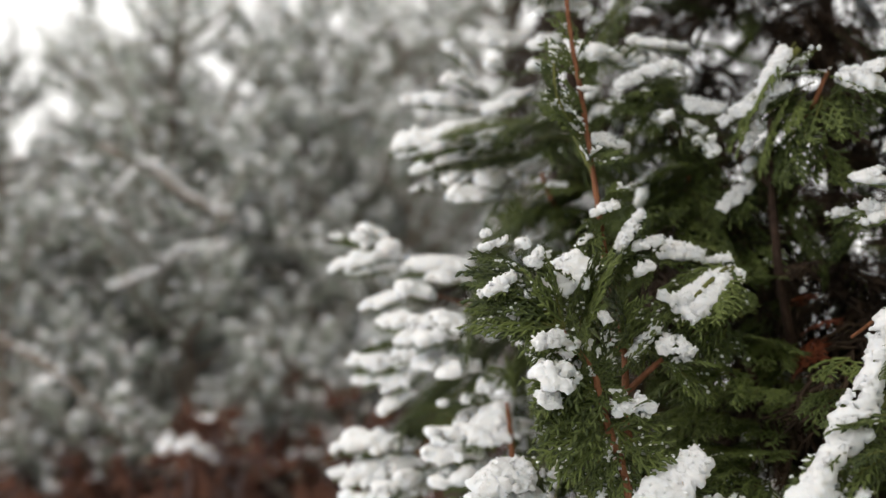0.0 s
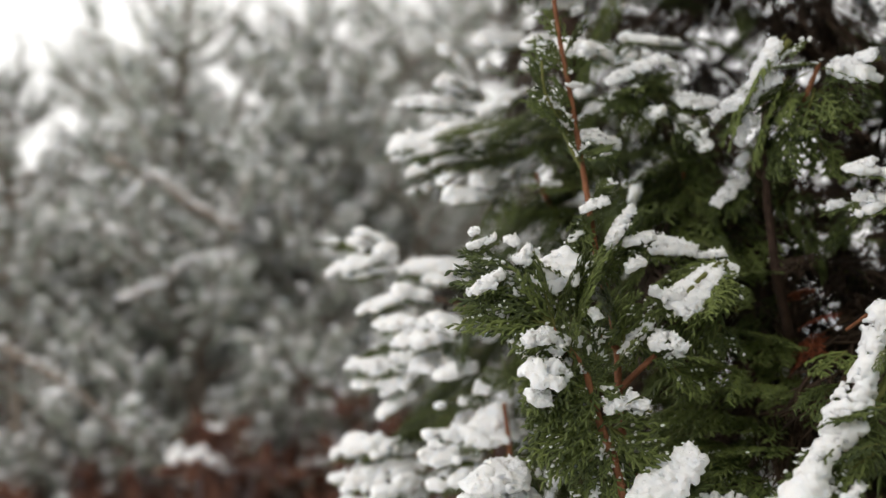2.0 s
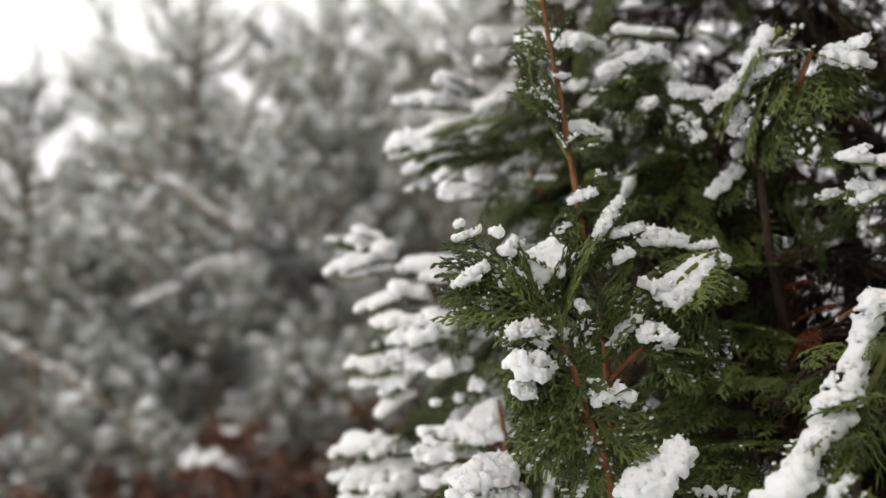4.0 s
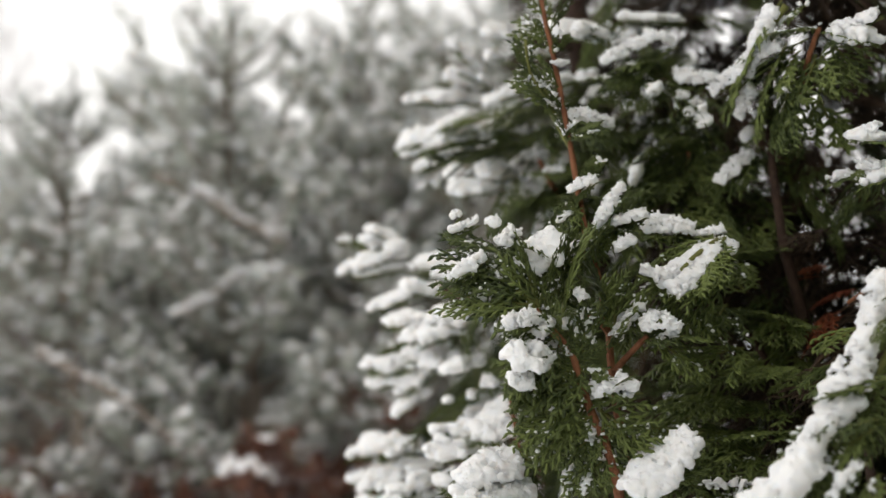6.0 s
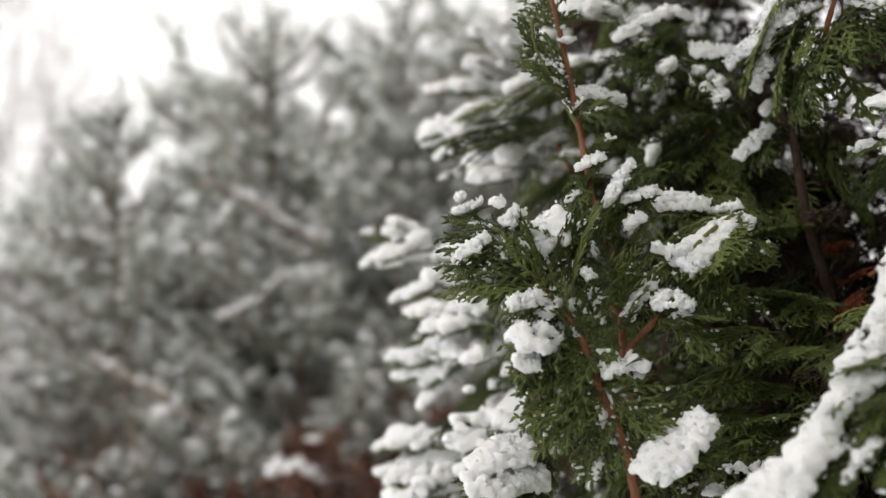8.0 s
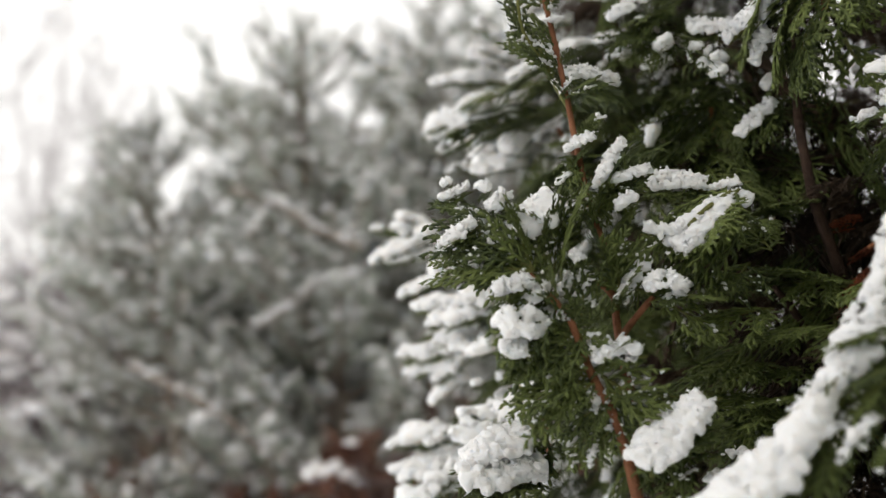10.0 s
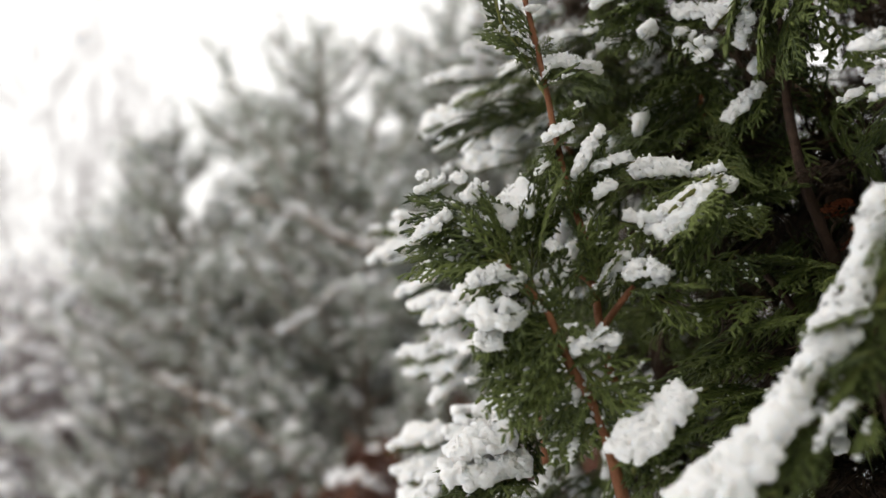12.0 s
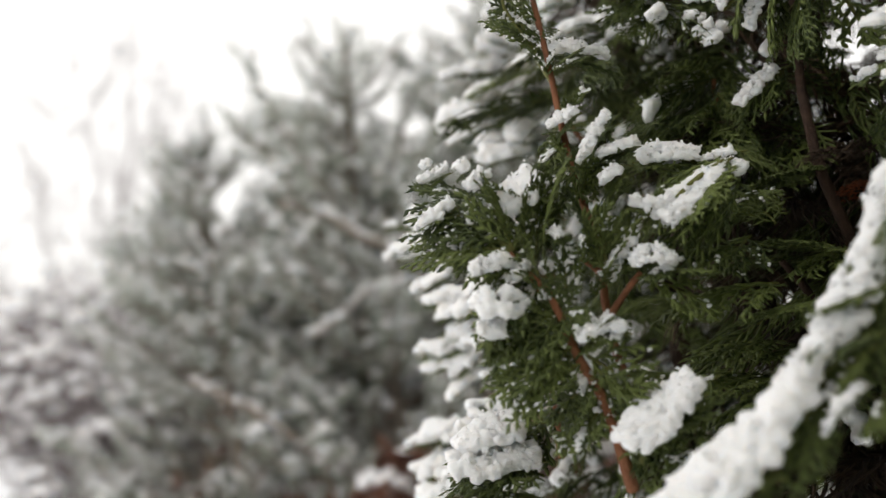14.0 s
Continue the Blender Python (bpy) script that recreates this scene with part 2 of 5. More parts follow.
def frond_template(seed, droop, count, broad):
    """A long drooping frond with slender curved shoots set like a comb on both sides."""
    rng = random.Random(seed)
    verts, faces, slots, rests = [], [], [], []
    up = Vector((0, 0, 1))

    def on_axis(x):
        return Vector((x, 0.05 * math.sin(x * 3 + seed), -droop * x * x))
    strip(verts, faces, slots, [on_axis(x / 7) for x in range(8)], broad, up, 1, 0.06, 0.5)
    for i in range(count * 2):
        x = 0.06 + 0.92 * (i + rng.uniform(-0.4, 0.4)) / (count * 2)
        side = 1 if i % 2 else -1
        reach = (0.16 + 0.26 * math.sin(math.pi * min(1, x * 0.9 + 0.15))) * rng.uniform(0.65, 1.25)
        angle = radians(rng.uniform(48, 72) - 26 * x)
        sag = rng.uniform(0.4, 1.5) * droop + 0.1
        base, pts = on_axis(x), []
        for k in range(4):
            s = k / 3
            bend = angle - 0.7 * s
            pts.append(base + Vector((math.cos(bend) * s * reach, side * math.sin(bend) * s * reach, -(0.25 + s) * s * reach * sag)))
        strip(verts, faces, slots, pts, broad, up, 0, 0.12, 0.5)
        rests += [(*pts[0].lerp(pts[-1], g), 1 - 0.5 * g) for g in (0.15, 0.4, 0.65, 0.9)]
        for j in range(3):
            s = 0.3 + 0.24 * j
            p = pts[0].lerp(pts[-1], s)
            way = (pts[-1] - pts[0]).normalized()
            d = Matrix.Rotation((1 if j % 2 else -1) * rng.uniform(0.5, 0.8), 3, "Z") @ way
            ln = reach * rng.uniform(0.18, 0.36)
            strip(verts, faces, slots, [p, p + d * ln * 0.5, p + d * ln + way * ln * 0.3 - up * ln * 0.2], broad * 0.8, up, 0, 0.1, 0.4)
    rests += [(*on_axis(x / 12), 1.0) for x in range(1, 12)]
    return mesh_of("spray", verts, faces, slots), np.array(rests)


SPRAY_KINDS = ((1, 0.10), (2, 0.20), (3, 0.30), (4, 0.15), (5, 0.25))
SMALL_TEMPLATES = [spray_template(s, d, 5, 0.073) for s, d in SPRAY_KINDS]
TEMPLATES = [spray_template(s + 10, d, 8, 0.042) for s, d in SPRAY_KINDS]
PLAIN_TEMPLATES = [spray_template(s + 20, d, 7, 0.036, False) for s, d in SPRAY_KINDS]
FRONDS = [frond_template(s + 30, d + 0.15, 15, 0.021) for s, d in SPRAY_KINDS]
INNER_FRONDS = [frond_template(s + 40, d + 0.2, 13, 0.021) for s, d in SPRAY_KINDS]
DEAD_TEMPLATES = [spray_template(s, 0.3, 5, 0.045) for s in (11, 12)]
for template, _ in SMALL_TEMPLATES + TEMPLATES + PLAIN_TEMPLATES + FRONDS:
    template.materials.append(leaf_green), template.materials.append(bark_green)
# inner fronds take the withered tone that is darkened for recess shade
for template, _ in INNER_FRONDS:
    template.materials.append(leaf_inner_shaded), template.materials.append(bark_dark)
for template, _ in DEAD_TEMPLATES:
    template.materials.append(leaf_dead), template.materials.append(bark_dark)
SPRAY_RNG = random.Random(5)


def spray_pose(base, tip, width, roll):
    a, b = Vector(base), Vector(tip)
    x = (b - a).normalized()
    y = Vector((0, 0, 1)).cross(x)
    y = y.normalized() if y.length > 0.05 else Vector((0, 1, 0)).cross(x).normalized()
    y = Matrix.Rotation(radians(roll), 3, x) @ y
    z = x.cross(y)
    long = (b - a).length
    # shoots keep their width whatever the fan's length
    m = Matrix((x * long, y * long * width / 0.42, z * long)).transposed().to_4x4()
    m.translation = a
    return m


def spray(tree, base, tip, width, roll, cover, thick):
    """One spray of foliage from base to tip, with the snow that lies on it."""
    a, b = Vector(base), Vector(tip)
    long = (b - a).length
    near = min(base[1], tip[1]) < 0.8
    mesh, rests = SPRAY_RNG.choice(SMALL_TEMPLATES if near and long < 0.055 else TEMPLATES if near else PLAIN_TEMPLATES)
    # foreshortened fans still open to their full breadth
    width = max(width, 0.42 * min(1.0, 0.032 / max(long, 0.01)))
    m = spray_pose(base, tip, width, roll + 18 * (b - a).normalized().x + SPRAY_RNG.uniform(-14, 14))
    ob = link("spray", mesh, [], tree, m)
    if cover > 0.02 and thick > 0:
        w = np.array(m)
        p = rests[:, :3] @ w[:3, :3].T + w[:3, 3]
        seed = SPRAY_RNG.uniform(0, 50)
        keep = []
        for q, share in zip(p, rests[:, 3]):
            v = noise.noise(Vector(q) * 55 + Vector((seed, 0, 0))) * 0.5 + 0.5
            if v < (0.2 if cover > 0.75 else 0.12) + cover * 0.46 and (cover > 0.75 or SPRAY_RNG.random() < 0.35 + cover):
                heap = 1 + 0.7 * noise.noise(Vector(q) * 80 + Vector((0, seed, 0)))
                r = min(0.0050, 0.0021 + thick * 0.13) * ((1.25 if cover > 0.85 else 1.0) if near else 1.5)
                high = thick * 0.72 * (0.25 + 0.65 * share) * heap
                z = r * 0.8
                while True:
                    keep.append((q[0] + SPRAY_RNG.gauss(0, 0.0022), q[1] + SPRAY_RNG.gauss(0, 0.0022), q[2] + z, r * SPRAY_RNG.uniform(0.7, 1.15)))
                    z += r * 0.75
                    if z > high:
                        break
            elif near and v < 0.28 + cover * 0.46 and cover > 0.18 and SPRAY_RNG.random() < 0.4:
                for _ in range(3):
                    keep.append((q[0] + SPRAY_RNG.gauss(0, 0.0011), q[1] + SPRAY_RNG.gauss(0, 0.0011), q[2] + SPRAY_RNG.uniform(0.0006, 0.0014), SPRAY_RNG.uniform(0.0012, 0.0019)))
        if keep:
            step = 0.0012 if near else 0.0021 if base[1] < 0.93 else 0.0027
            got = snow_mesh(keep, step)
            if got:
                tagged(link("snow_cap", joined("snow_cap", *got), [snow_mat], ob), kind="stuff")
    return ob


def snow_sheet(tree, spine, half, thick):
    """A sheet of crumbly snow along a spine, sloping to the open side, on a fan of foliage that shows round its edge."""
    rng = SPRAY_RNG
    pts = [Vector(p) for p in spine]
    face = Vector((0, -0.6, 0.8))
    way = (pts[-1] - pts[0]).normalized()
    reach = (pts[-1] - pts[0]).length
    for k in range(max(1, round(reach / 0.06))):
        n = max(1, round(reach / 0.06))
        a, b = pts[0] + way * reach * (k - 0.12) / n, pts[0] + way * reach * (k + 1.12) / n
        roll = (-38 if way.x < 0 else 38) + rng.uniform(-10, 10)
        wide = min(0.9, max(0.25, 0.42 * (1.3 if reach < 0.12 else 0.75) * max(half) / (0.55 * (b - a).length)))
        under = Vector((0, 0.002, -0.003)) if reach < 0.12 else Vector((0.019, 0.008, -0.02))
        mesh, _ = rng.choice(SMALL_TEMPLATES if (b - a).length < 0.055 else TEMPLATES)
        ob = link("spray", mesh, [], tree, spray_pose(a + under, b + under, wide, roll))
    core, crumbs, seed = [], [], rng.uniform(0, 50)
    for p, q, w0, w1 in zip(pts[:-1], pts[1:], half[:-1], half[1:]):
        along = (q - p).normalized()
        across = face.cross(along).normalized()
        out = along.cross(across)
        out = out if out.z > 0 else -out
        r = min(0.0042 if reach < 0.12 else 0.0075, max(0.0026, 0.32 * (w0 + w1) / 2))
        for _ in range(int(3.2 * (q - p).length * (w0 + w1) / (r * r)) + 6):
            s, u = rng.random(), rng.uniform(-1, 1)
            c = p.lerp(q, s)
            w = (w0 + (w1 - w0) * s) * (1 + 0.5 * noise.noise(c * 45 + Vector((seed, 0, 0))) + 0.35 * noise.noise(c * 150))
            high = thick * math.sqrt(max(0, 1 - u * u)) * (1 + 0.5 * noise.noise(c * 60 + across * u * 0.6))
            c = c + across * u * w
            core.append((*(c + out * high * rng.uniform(0.1, 0.8)), r * rng.uniform(0.75, 1.05)))
            if rng.random() < (0.5 if reach < 0.12 else 0.15):
                jump = Vector((rng.gauss(0, 1), rng.gauss(0, 1), rng.gauss(0.2, 1))).normalized()
                crumbs.append((*(c + out * high * 0.8 + jump * r * rng.uniform(0.7, 1.05)), rng.uniform(0.0010, 0.0020)))
    tagged(link("snow_cap", joined("snow_cap", *snow_mesh(core + crumbs, 0.00105 if reach < 0.12 else 0.0014, 0.1 if reach < 0.12 else 0.06)), [snow_mat], ob), kind="stuff")


def hanging_frond(tree, base, tip, width, roll):
    mesh, _ = SPRAY_RNG.choice(FRONDS)
    link("spray", mesh, [], tree, spray_pose(base, tip, width, roll))


# ---- ground ----
def ground_sheet():
    near = np.linspace(-14, 14, 113)
    rings = np.concatenate([[-2500, -600, -150, -40], near, [40, 150, 600, 2500]])
    n = len(rings)
    co = np.zeros((n * n, 3))
    for i, x in enumerate(rings):
        for j, y in enumerate(rings):
            h = 0.07 * noise.noise(Vector((x * 0.5, y * 0.5, 3))) + 0.03 * noise.noise(Vector((x * 2, y * 2, 8)))
            co[i * n + j] = (x, y, h if abs(x) < 30 and abs(y) < 30 else 0)
    i, j = np.meshgrid(np.arange(n - 1), np.arange(n - 1), indexing="ij")
    o = (i * n + j).ravel()
    ob = link("ground", joined("ground", co, np.stack([o, o + n, o + n + 1, o + 1], -1)), [ground_snow])
    tagged(ob, "flat ground under a sheet of fresh white snow", "snowy ground", kind="structure")


ground_sheet()


def hedge(name, low, high, seed):
    """A made-up tall clipped hedge with an uneven leafy face, blocking skylight outside the view."""
    rng = np.random.default_rng(seed)
    bm = bmesh.new()
    bmesh.ops.create_cube(bm, size=1)
    bmesh.ops.subdivide_edges(bm, edges=bm.edges[:], cuts=24, use_grid_fill=True)
    for v in bm.verts:
        v.co = Vector([low[i] + (v.co[i] + 0.5) * (high[i] - low[i]) for i in range(3)]) + Vector(rng.uniform(-0.07, 0.07, 3))
        v.co.z = max(v.co.z, -0.02)
    me = bpy.data.meshes.new(name)
    bm.to_mesh(me)
    bm.free()
    tagged(link(name, me, [leaf_green], smooth=False), "unseen tall dark leafy block added to hold back skylight", "hedge", kind="structure")


# two blocks added out of view to dim the light on the row's face
hedge("wall_south", (-1.25, -3.4, 0), (2.8, -2.6, 3.4), 1)
hedge("wall_east", (1.9, -2.6, 0), (2.7, 0.9, 3.4), 2)


# ---- pines behind ----
def blobs(places, radii, rng, flat=0.6):
    """Small uneven lumps of snow, all in one pair of arrays."""
    bm = bmesh.new()
    bmesh.ops.create_icosphere(bm, subdivisions=1, radius=1)
    v = np.array([x.co[:] for x in bm.verts])
    f = np.array([[x.index for x in y.verts] for y in bm.faces])
    bm.free()
    k = len(places)
    jig = 1 + rng.uniform(-0.28, 0.28, (k, len(v), 1))
    stretch = np.stack([rng.uniform(0.7, 1.5, k), rng.uniform(0.7, 1.5, k), np.full(k, flat)], -1)
    co = v[None] * jig * stretch[:, None] * np.asarray(radii)[:, None, None] + np.asarray(places)[:, None]
    return co.reshape(-1, 3), (f[None] + np.arange(k)[:, None, None] * len(v)).reshape(-1, 3)


def needles(places, ways, rng, count, length, thick):
    """Bundles of thin three-sided needles that spread round each shoot's way."""
    places, ways = np.repeat(places, count, 0), np.repeat(ways, count, 0)
    k = len(places)
    d = ways * rng.uniform(0.3, 1.2, (k, 1)) + rng.standard_normal((k, 3)) * 0.55
    d /= np.linalg.norm(d, axis=1, keepdims=True)
    base = places + ways * rng.uniform(-0.06, 0.02, (k, 1))
    side = np.cross(d, rng.standard_normal((k, 3)))
    side /= np.linalg.norm(side, axis=1, keepdims=True)
    other = np.cross(d, side)
    corners = [base + (side * math.cos(a) + other * math.sin(a)) * thick for a in (0, 2.09, 4.19)]
    co = np.stack(corners + [base + d * length * rng.uniform(0.7, 1.2, (k, 1))], 1)
    f = np.array([(0, 1, 3), (1, 2, 3), (2, 0, 3)])
    return co.reshape(-1, 3), (f[None] + np.arange(k)[:, None, None] * 4).reshape(-1, 3)


def sticks(pairs, r0, r1):
    """Many thin three-sided twigs, each from a to b."""
    a, c = np.array([p for p, _ in pairs]), np.array([q for _, q in pairs])
    d = c - a
    d /= np.linalg.norm(d, axis=1, keepdims=True) + 1e-9
    side = np.cross(d, (0.3, 0.5, 0.81))
    side /= np.linalg.norm(side, axis=1, keepdims=True) + 1e-9
    other = np.cross(d, side)
    ring = [side * math.cos(t) + other * math.sin(t) for t in (0, 2.09, 4.19)]
    co = np.stack([a + v * r0 for v in ring] + [c + v * r1 for v in ring], 1)
    f = np.array([(0, 1, 4, 3), (1, 2, 5, 4), (2, 0, 3, 5)])
    return co.reshape(-1, 3), (f[None] + np.arange(len(a))[:, None, None] * 6).reshape(-1, 4)


def pine(base, top, spread, seed, label, bare=0.7):
    """A young pine: trunk, whorls of limbs, shoots full of needles and the snow lying on them."""
    rng = np.random.default_rng(seed)
    rr = random.Random(seed)
    x, y = base
    tree = thing("pine_tree", (x, y, 0), label, "pine tree", "young pines behind the thuja")
    lean = rng.uniform(-0.05, 0.05, 2)
    pts = [(x + lean[0] * h / top + 0.02 * math.sin(h * 5 + seed), y + lean[1] * h / top, h) for h in np.linspace(-0.05, top, 9)]
    link("trunk", mesh_of("trunk", *tube(pts, 0.035, 0.006, 8, 0.1, rr)), [pine_bark], tree)
    tips, ways, twigs, ridges = [], [], [], []
    z = bare
    while z < top - 0.04:
        a = rng.uniform(0, 6.28)
        reach = spread * min(1, 0.22 + (top - z) * 0.95) * rng.uniform(0.65, 1.15)
        rise = rng.uniform(0.1, 0.65)
        out = np.array((math.cos(a), math.sin(a), 0))
        start = np.array((x + lean[0] * z / top, y + lean[1] * z / top, z))

        def on_limb(s):
            return start + out * reach * s + np.array((0, 0, reach * (rise * s + 0.25 * s * s)))
        path = [on_limb(s) + rng.uniform(-0.012, 0.012, 3) for s in (0, 0.25, 0.5, 0.75, 1)]
        link("limb", mesh_of("limb", *tube(path, 0.011, 0.004, 5, 0.15, rr)), [pine_bark], tree)
        for s in np.arange(0.3, 1.01, 0.085 / max(reach, 0.2)):
            q = on_limb(s)
            ridges.append(q)
            for side in (-1, 1):
                turn = side * rng.uniform(0.2, 1.1)
                w = np.array((math.cos(a + turn), math.sin(a + turn), rng.uniform(0.3, 1.6)))
                w /= np.linalg.norm(w)
                far = rng.uniform(0.05, 0.15) * (1.2 - 0.4 * s)
                for g in (0.3, 0.65, 1.0):
                    tips.append(q + w * far * g)
                    ways.append(w)
                twigs.append((q, q + w * far))
        z += rng.uniform(0.014, 0.034)
    for h in np.linspace(0.02, 0.3, 7):
        tips.append(np.array(pts[-1]) - np.array((0, 0, h - 0.03)) + rng.uniform(-0.02, 0.02, 3))
        ways.append(np.array((rng.uniform(-0.4, 0.4), rng.uniform(-0.4, 0.4), 1.0)))
    tips, ways = np.array(tips), np.array(ways)
    co, f = needles(tips, ways, rng, 9, 0.05, 0.0018)
    tagged(link("crown", joined("crown", co, f, False), [needle_mat], tree, smooth=False), "bluish green needles in bundles", kind="stuff")
    tagged(link("twig_mass", joined("twig_mass", *sticks(twigs, 0.0038, 0.0022)), [pine_bark], tree), "thin grey-brown twigs", kind="stuff")
    pick = np.concatenate([tips[rng.random(len(tips)) < share] for share in (SNOWY, 0.9)])
    spots = np.concatenate([pick + (0, 0, 0.014) + rng.uniform(-0.015, 0.015, (len(pick), 3)), np.array(ridges) + (0, 0, 0.012)])
    co, f = blobs(spots, 0.005 + 0.014 * rng.random(len(spots)) ** 2, rng, 0.5)
    tagged(link("snow_load", joined("snow_load", co, f), [snow_mat], tree), "small lumps of fresh snow", kind="stuff")
    return tree


SNOWY = 0.95
PINE_LABEL = "young pine with bluish needles dusted all over with snow"
for k, (px, py, top, wide) in enumerate(((-0.76, 2.75, 2.40, 0.55), (-1.04, 2.85, 2.28, 0.48), (-1.27, 2.70, 2.17, 0.42), (-0.44, 3.10, 2.47, 0.60),
                                         (-0.10, 2.95, 2.38, 0.60), (0.30, 3.4, 2.75, 0.6), (-0.02, 3.7, 2.62, 0.4), (-1.54, 2.95, 2.08, 0.42), (-0.42, 2.85, 2.10, 0.45),
                                         (-0.64, 3.6, 2.52, 0.6), (-1.12, 3.4, 2.28, 0.5), (-0.94, 2.95, 2.15, 0.45))):
    pine((px, py), top, wide, 20 + k, PINE_LABEL)


# ---- bare shrubs farther off ----
def shrub(place, height, spread, seed, mat, label, leaves=False, snow=0.5, stems=18, stout=1.0):
    rng, rr = np.random.default_rng(seed), random.Random(seed)
    x, y = place
    ob = thing("dry_shrub" if leaves else "bare_shrub", (x, y, 0), label, "shrub")
    ends, pairs = [], []
    for k in range(stems):
        a, out = rng.uniform(0, 6.28), rng.uniform(0.2, 1) * spread
        p0 = np.array((x, y, -0.02)) + rng.uniform(-0.1, 0.1, 3) * (1, 1, 0)
        p3 = np.array((x + math.cos(a) * out, y + math.sin(a) * out, height * rng.uniform(0.6, 1.0)))
        mid = p0 * 0.5 + p3 * 0.5 + rng.uniform(-0.1, 0.1, 3) + (0, 0, 0.12 * height)
        link("stem", mesh_of("stem", *tube((p0, mid, p3), 0.009 * stout, 0.003 * stout, 5, 0.1, rr)), [mat], ob)
        for j in range(16 if leaves else 36):
            s = rng.uniform(0.25, 1)
            b = (1 - s) ** 2 * p0 + 2 * s * (1 - s) * mid + s * s * p3
            e = b + rng.standard_normal(3) * 0.12 * height * 0.6 + (0, 0, 0.1 * height)
            elbow = (b + e) / 2 + rng.uniform(-0.03, 0.03, 3)
            pairs += [(b, elbow), (elbow, e), (elbow, elbow + rng.standard_normal(3) * 0.05 * height + (0, 0, 0.03 * height))]
            ends += [e, (b + e) / 2]
    tagged(link("twig_mass", joined("twig_mass", *sticks(pairs, 0.0048 * stout, 0.0022 * stout)), [mat], ob), kind="stuff")
    ends = np.array(ends)
    if leaves:
        co, f = needles(np.repeat(ends, 2, 0) + rng.uniform(-0.04, 0.04, (len(ends) * 2, 3)), np.tile((0.0, 0.0, -0.4), (len(ends) * 2, 1)), rng, 10, 0.05, 0.006)
        tagged(link("leaves", joined("leaves", co, f, False), [dry_leaf], ob, smooth=False), "curled red-brown dead leaves", kind="stuff")
    pick = rng.random(len(ends)) < snow
    co, f = blobs(ends[pick] + (0, 0, 0.01), rng.uniform(0.015, 0.04, pick.sum()) * (1 + height * 0.2), rng, 0.5)
    tagged(link("snow_load", joined("snow_load", co, f), [snow_mat], ob), "lumps of fresh snow", kind="stuff")
    return ob


DRY_LABEL = "low shrub with red-brown dead leaves under the pines"
for k, (sx, sy, sh) in enumerate(((-0.62, 2.42, 1.02), (-0.36, 2.38, 1.06), (-0.05, 2.5, 1.06), (-0.95, 2.45, 0.98), (-1.28, 2.6, 0.98))):
    shrub((sx, sy), sh, 0.4, 60 + k, twig_grey, DRY_LABEL, True, 0.04)
shrub((-6.0, 8.0), 4.6, 1.9, 69, twig_grey, "tall bare leafless shrub against the white sky", False, 0.05, 10, 1.4)
for k, (sx, sy, sh, sw) in enumerate(((-1.95, 3.3, 1.7, 0.5), (-2.3, 3.9, 1.9, 0.7), (-2.7, 4.2, 2.0, 0.8), (-3.2, 4.6, 2.15, 0.9), (-2.2, 5.2, 2.0, 0.9), (-4.2, 5.5, 2.5, 1.0), (-3.1, 6.4, 2.3, 1.0))):
    shrub((sx, sy), sh, sw, 70 + k, twig_grey, "bare grey-brown shrub loaded with snow", False, 0.3)


# ---- the thujas ----
front_thuja = thing("thuja_tree", (0.16, 1.02, 0), "green thuja tree with snow lying on its flat sprays", "thuja tree", "thujas in the row")
right_thuja = thing("thuja_tree", (0.36, 0.92, 0), "dark green thuja with bare dim inside and snowy outer sprays", "thuja tree", "thujas in the row")
near_thuja = thing("thuja_tree", (0.62, 0.78, 0), "green thuja with thick ridges of fresh snow on its boughs", "thuja tree", "thujas in the row")
back_thuja = thing("thuja_tree", (0.55, 1.25, 0), "dark green thuja standing behind the snowy row", "thuja tree", "thujas in the row")
stem(back_thuja, "trunk", bark_dark, 0.008, 0.022, [(0.56, 1.26, 2.1), (0.54, 1.25, 1.4), (0.56, 1.24, 0.7), (0.55, 1.25, -0.03)])
stem(front_thuja, "trunk", bark_dark, 0.008, 0.022, [(0.17, 1.02, 2.1), (0.16, 1.03, 1.6), (0.17, 1.02, 1.0), (0.16, 1.02, -0.03)])
stem(right_thuja, "trunk", bark_dark, 0.0075, 0.018, [(0.33, 0.90, 1.24), (0.345, 0.91, 0.9), (0.36, 0.92, 0.4), (0.36, 0.92, -0.03)])
stem(near_thuja, "trunk", bark_dark, 0.008, 0.022, [(0.60, 0.80, 2.1), (0.63, 0.79, 1.5), (0.61, 0.78, 0.7), (0.62, 0.78, -0.03)])
stem(front_thuja, "branch", bark_orange, 0.0018, 0.0030, [(0.109, 0.735, 1.663), (0.111, 0.73, 1.62), (0.116, 0.727, 1.577), (0.12, 0.72, 1.526), (0.123, 0.71, 1.48), (0.126, 0.705, 1.437), (0.132, 0.7, 1.403), (0.135, 0.695, 1.37), (0.134, 0.69, 1.347), (0.136, 0.7, 1.306), (0.148, 0.72, 1.26)])
stem(front_thuja, "branch", bark_orange, 0.0018, 0.0042, [(0.086, 0.652, 1.379), (0.104, 0.655, 1.357), (0.11, 0.66, 1.334), (0.116, 0.665, 1.311), (0.125, 0.67, 1.287), (0.129, 0.672, 1.264), (0.132, 0.68, 1.229)])
stem(front_thuja, "twig", bark_orange, 0.0018, 0.0025, [(0.16, 0.68, 1.361), (0.149, 0.685, 1.351), (0.136, 0.69, 1.338)])
stem(front_thuja, "twig", bark_orange, 0.0015, 0.0022, [(0.121, 0.69, 1.379), (0.13, 0.69, 1.371), (0.136, 0.695, 1.362)])
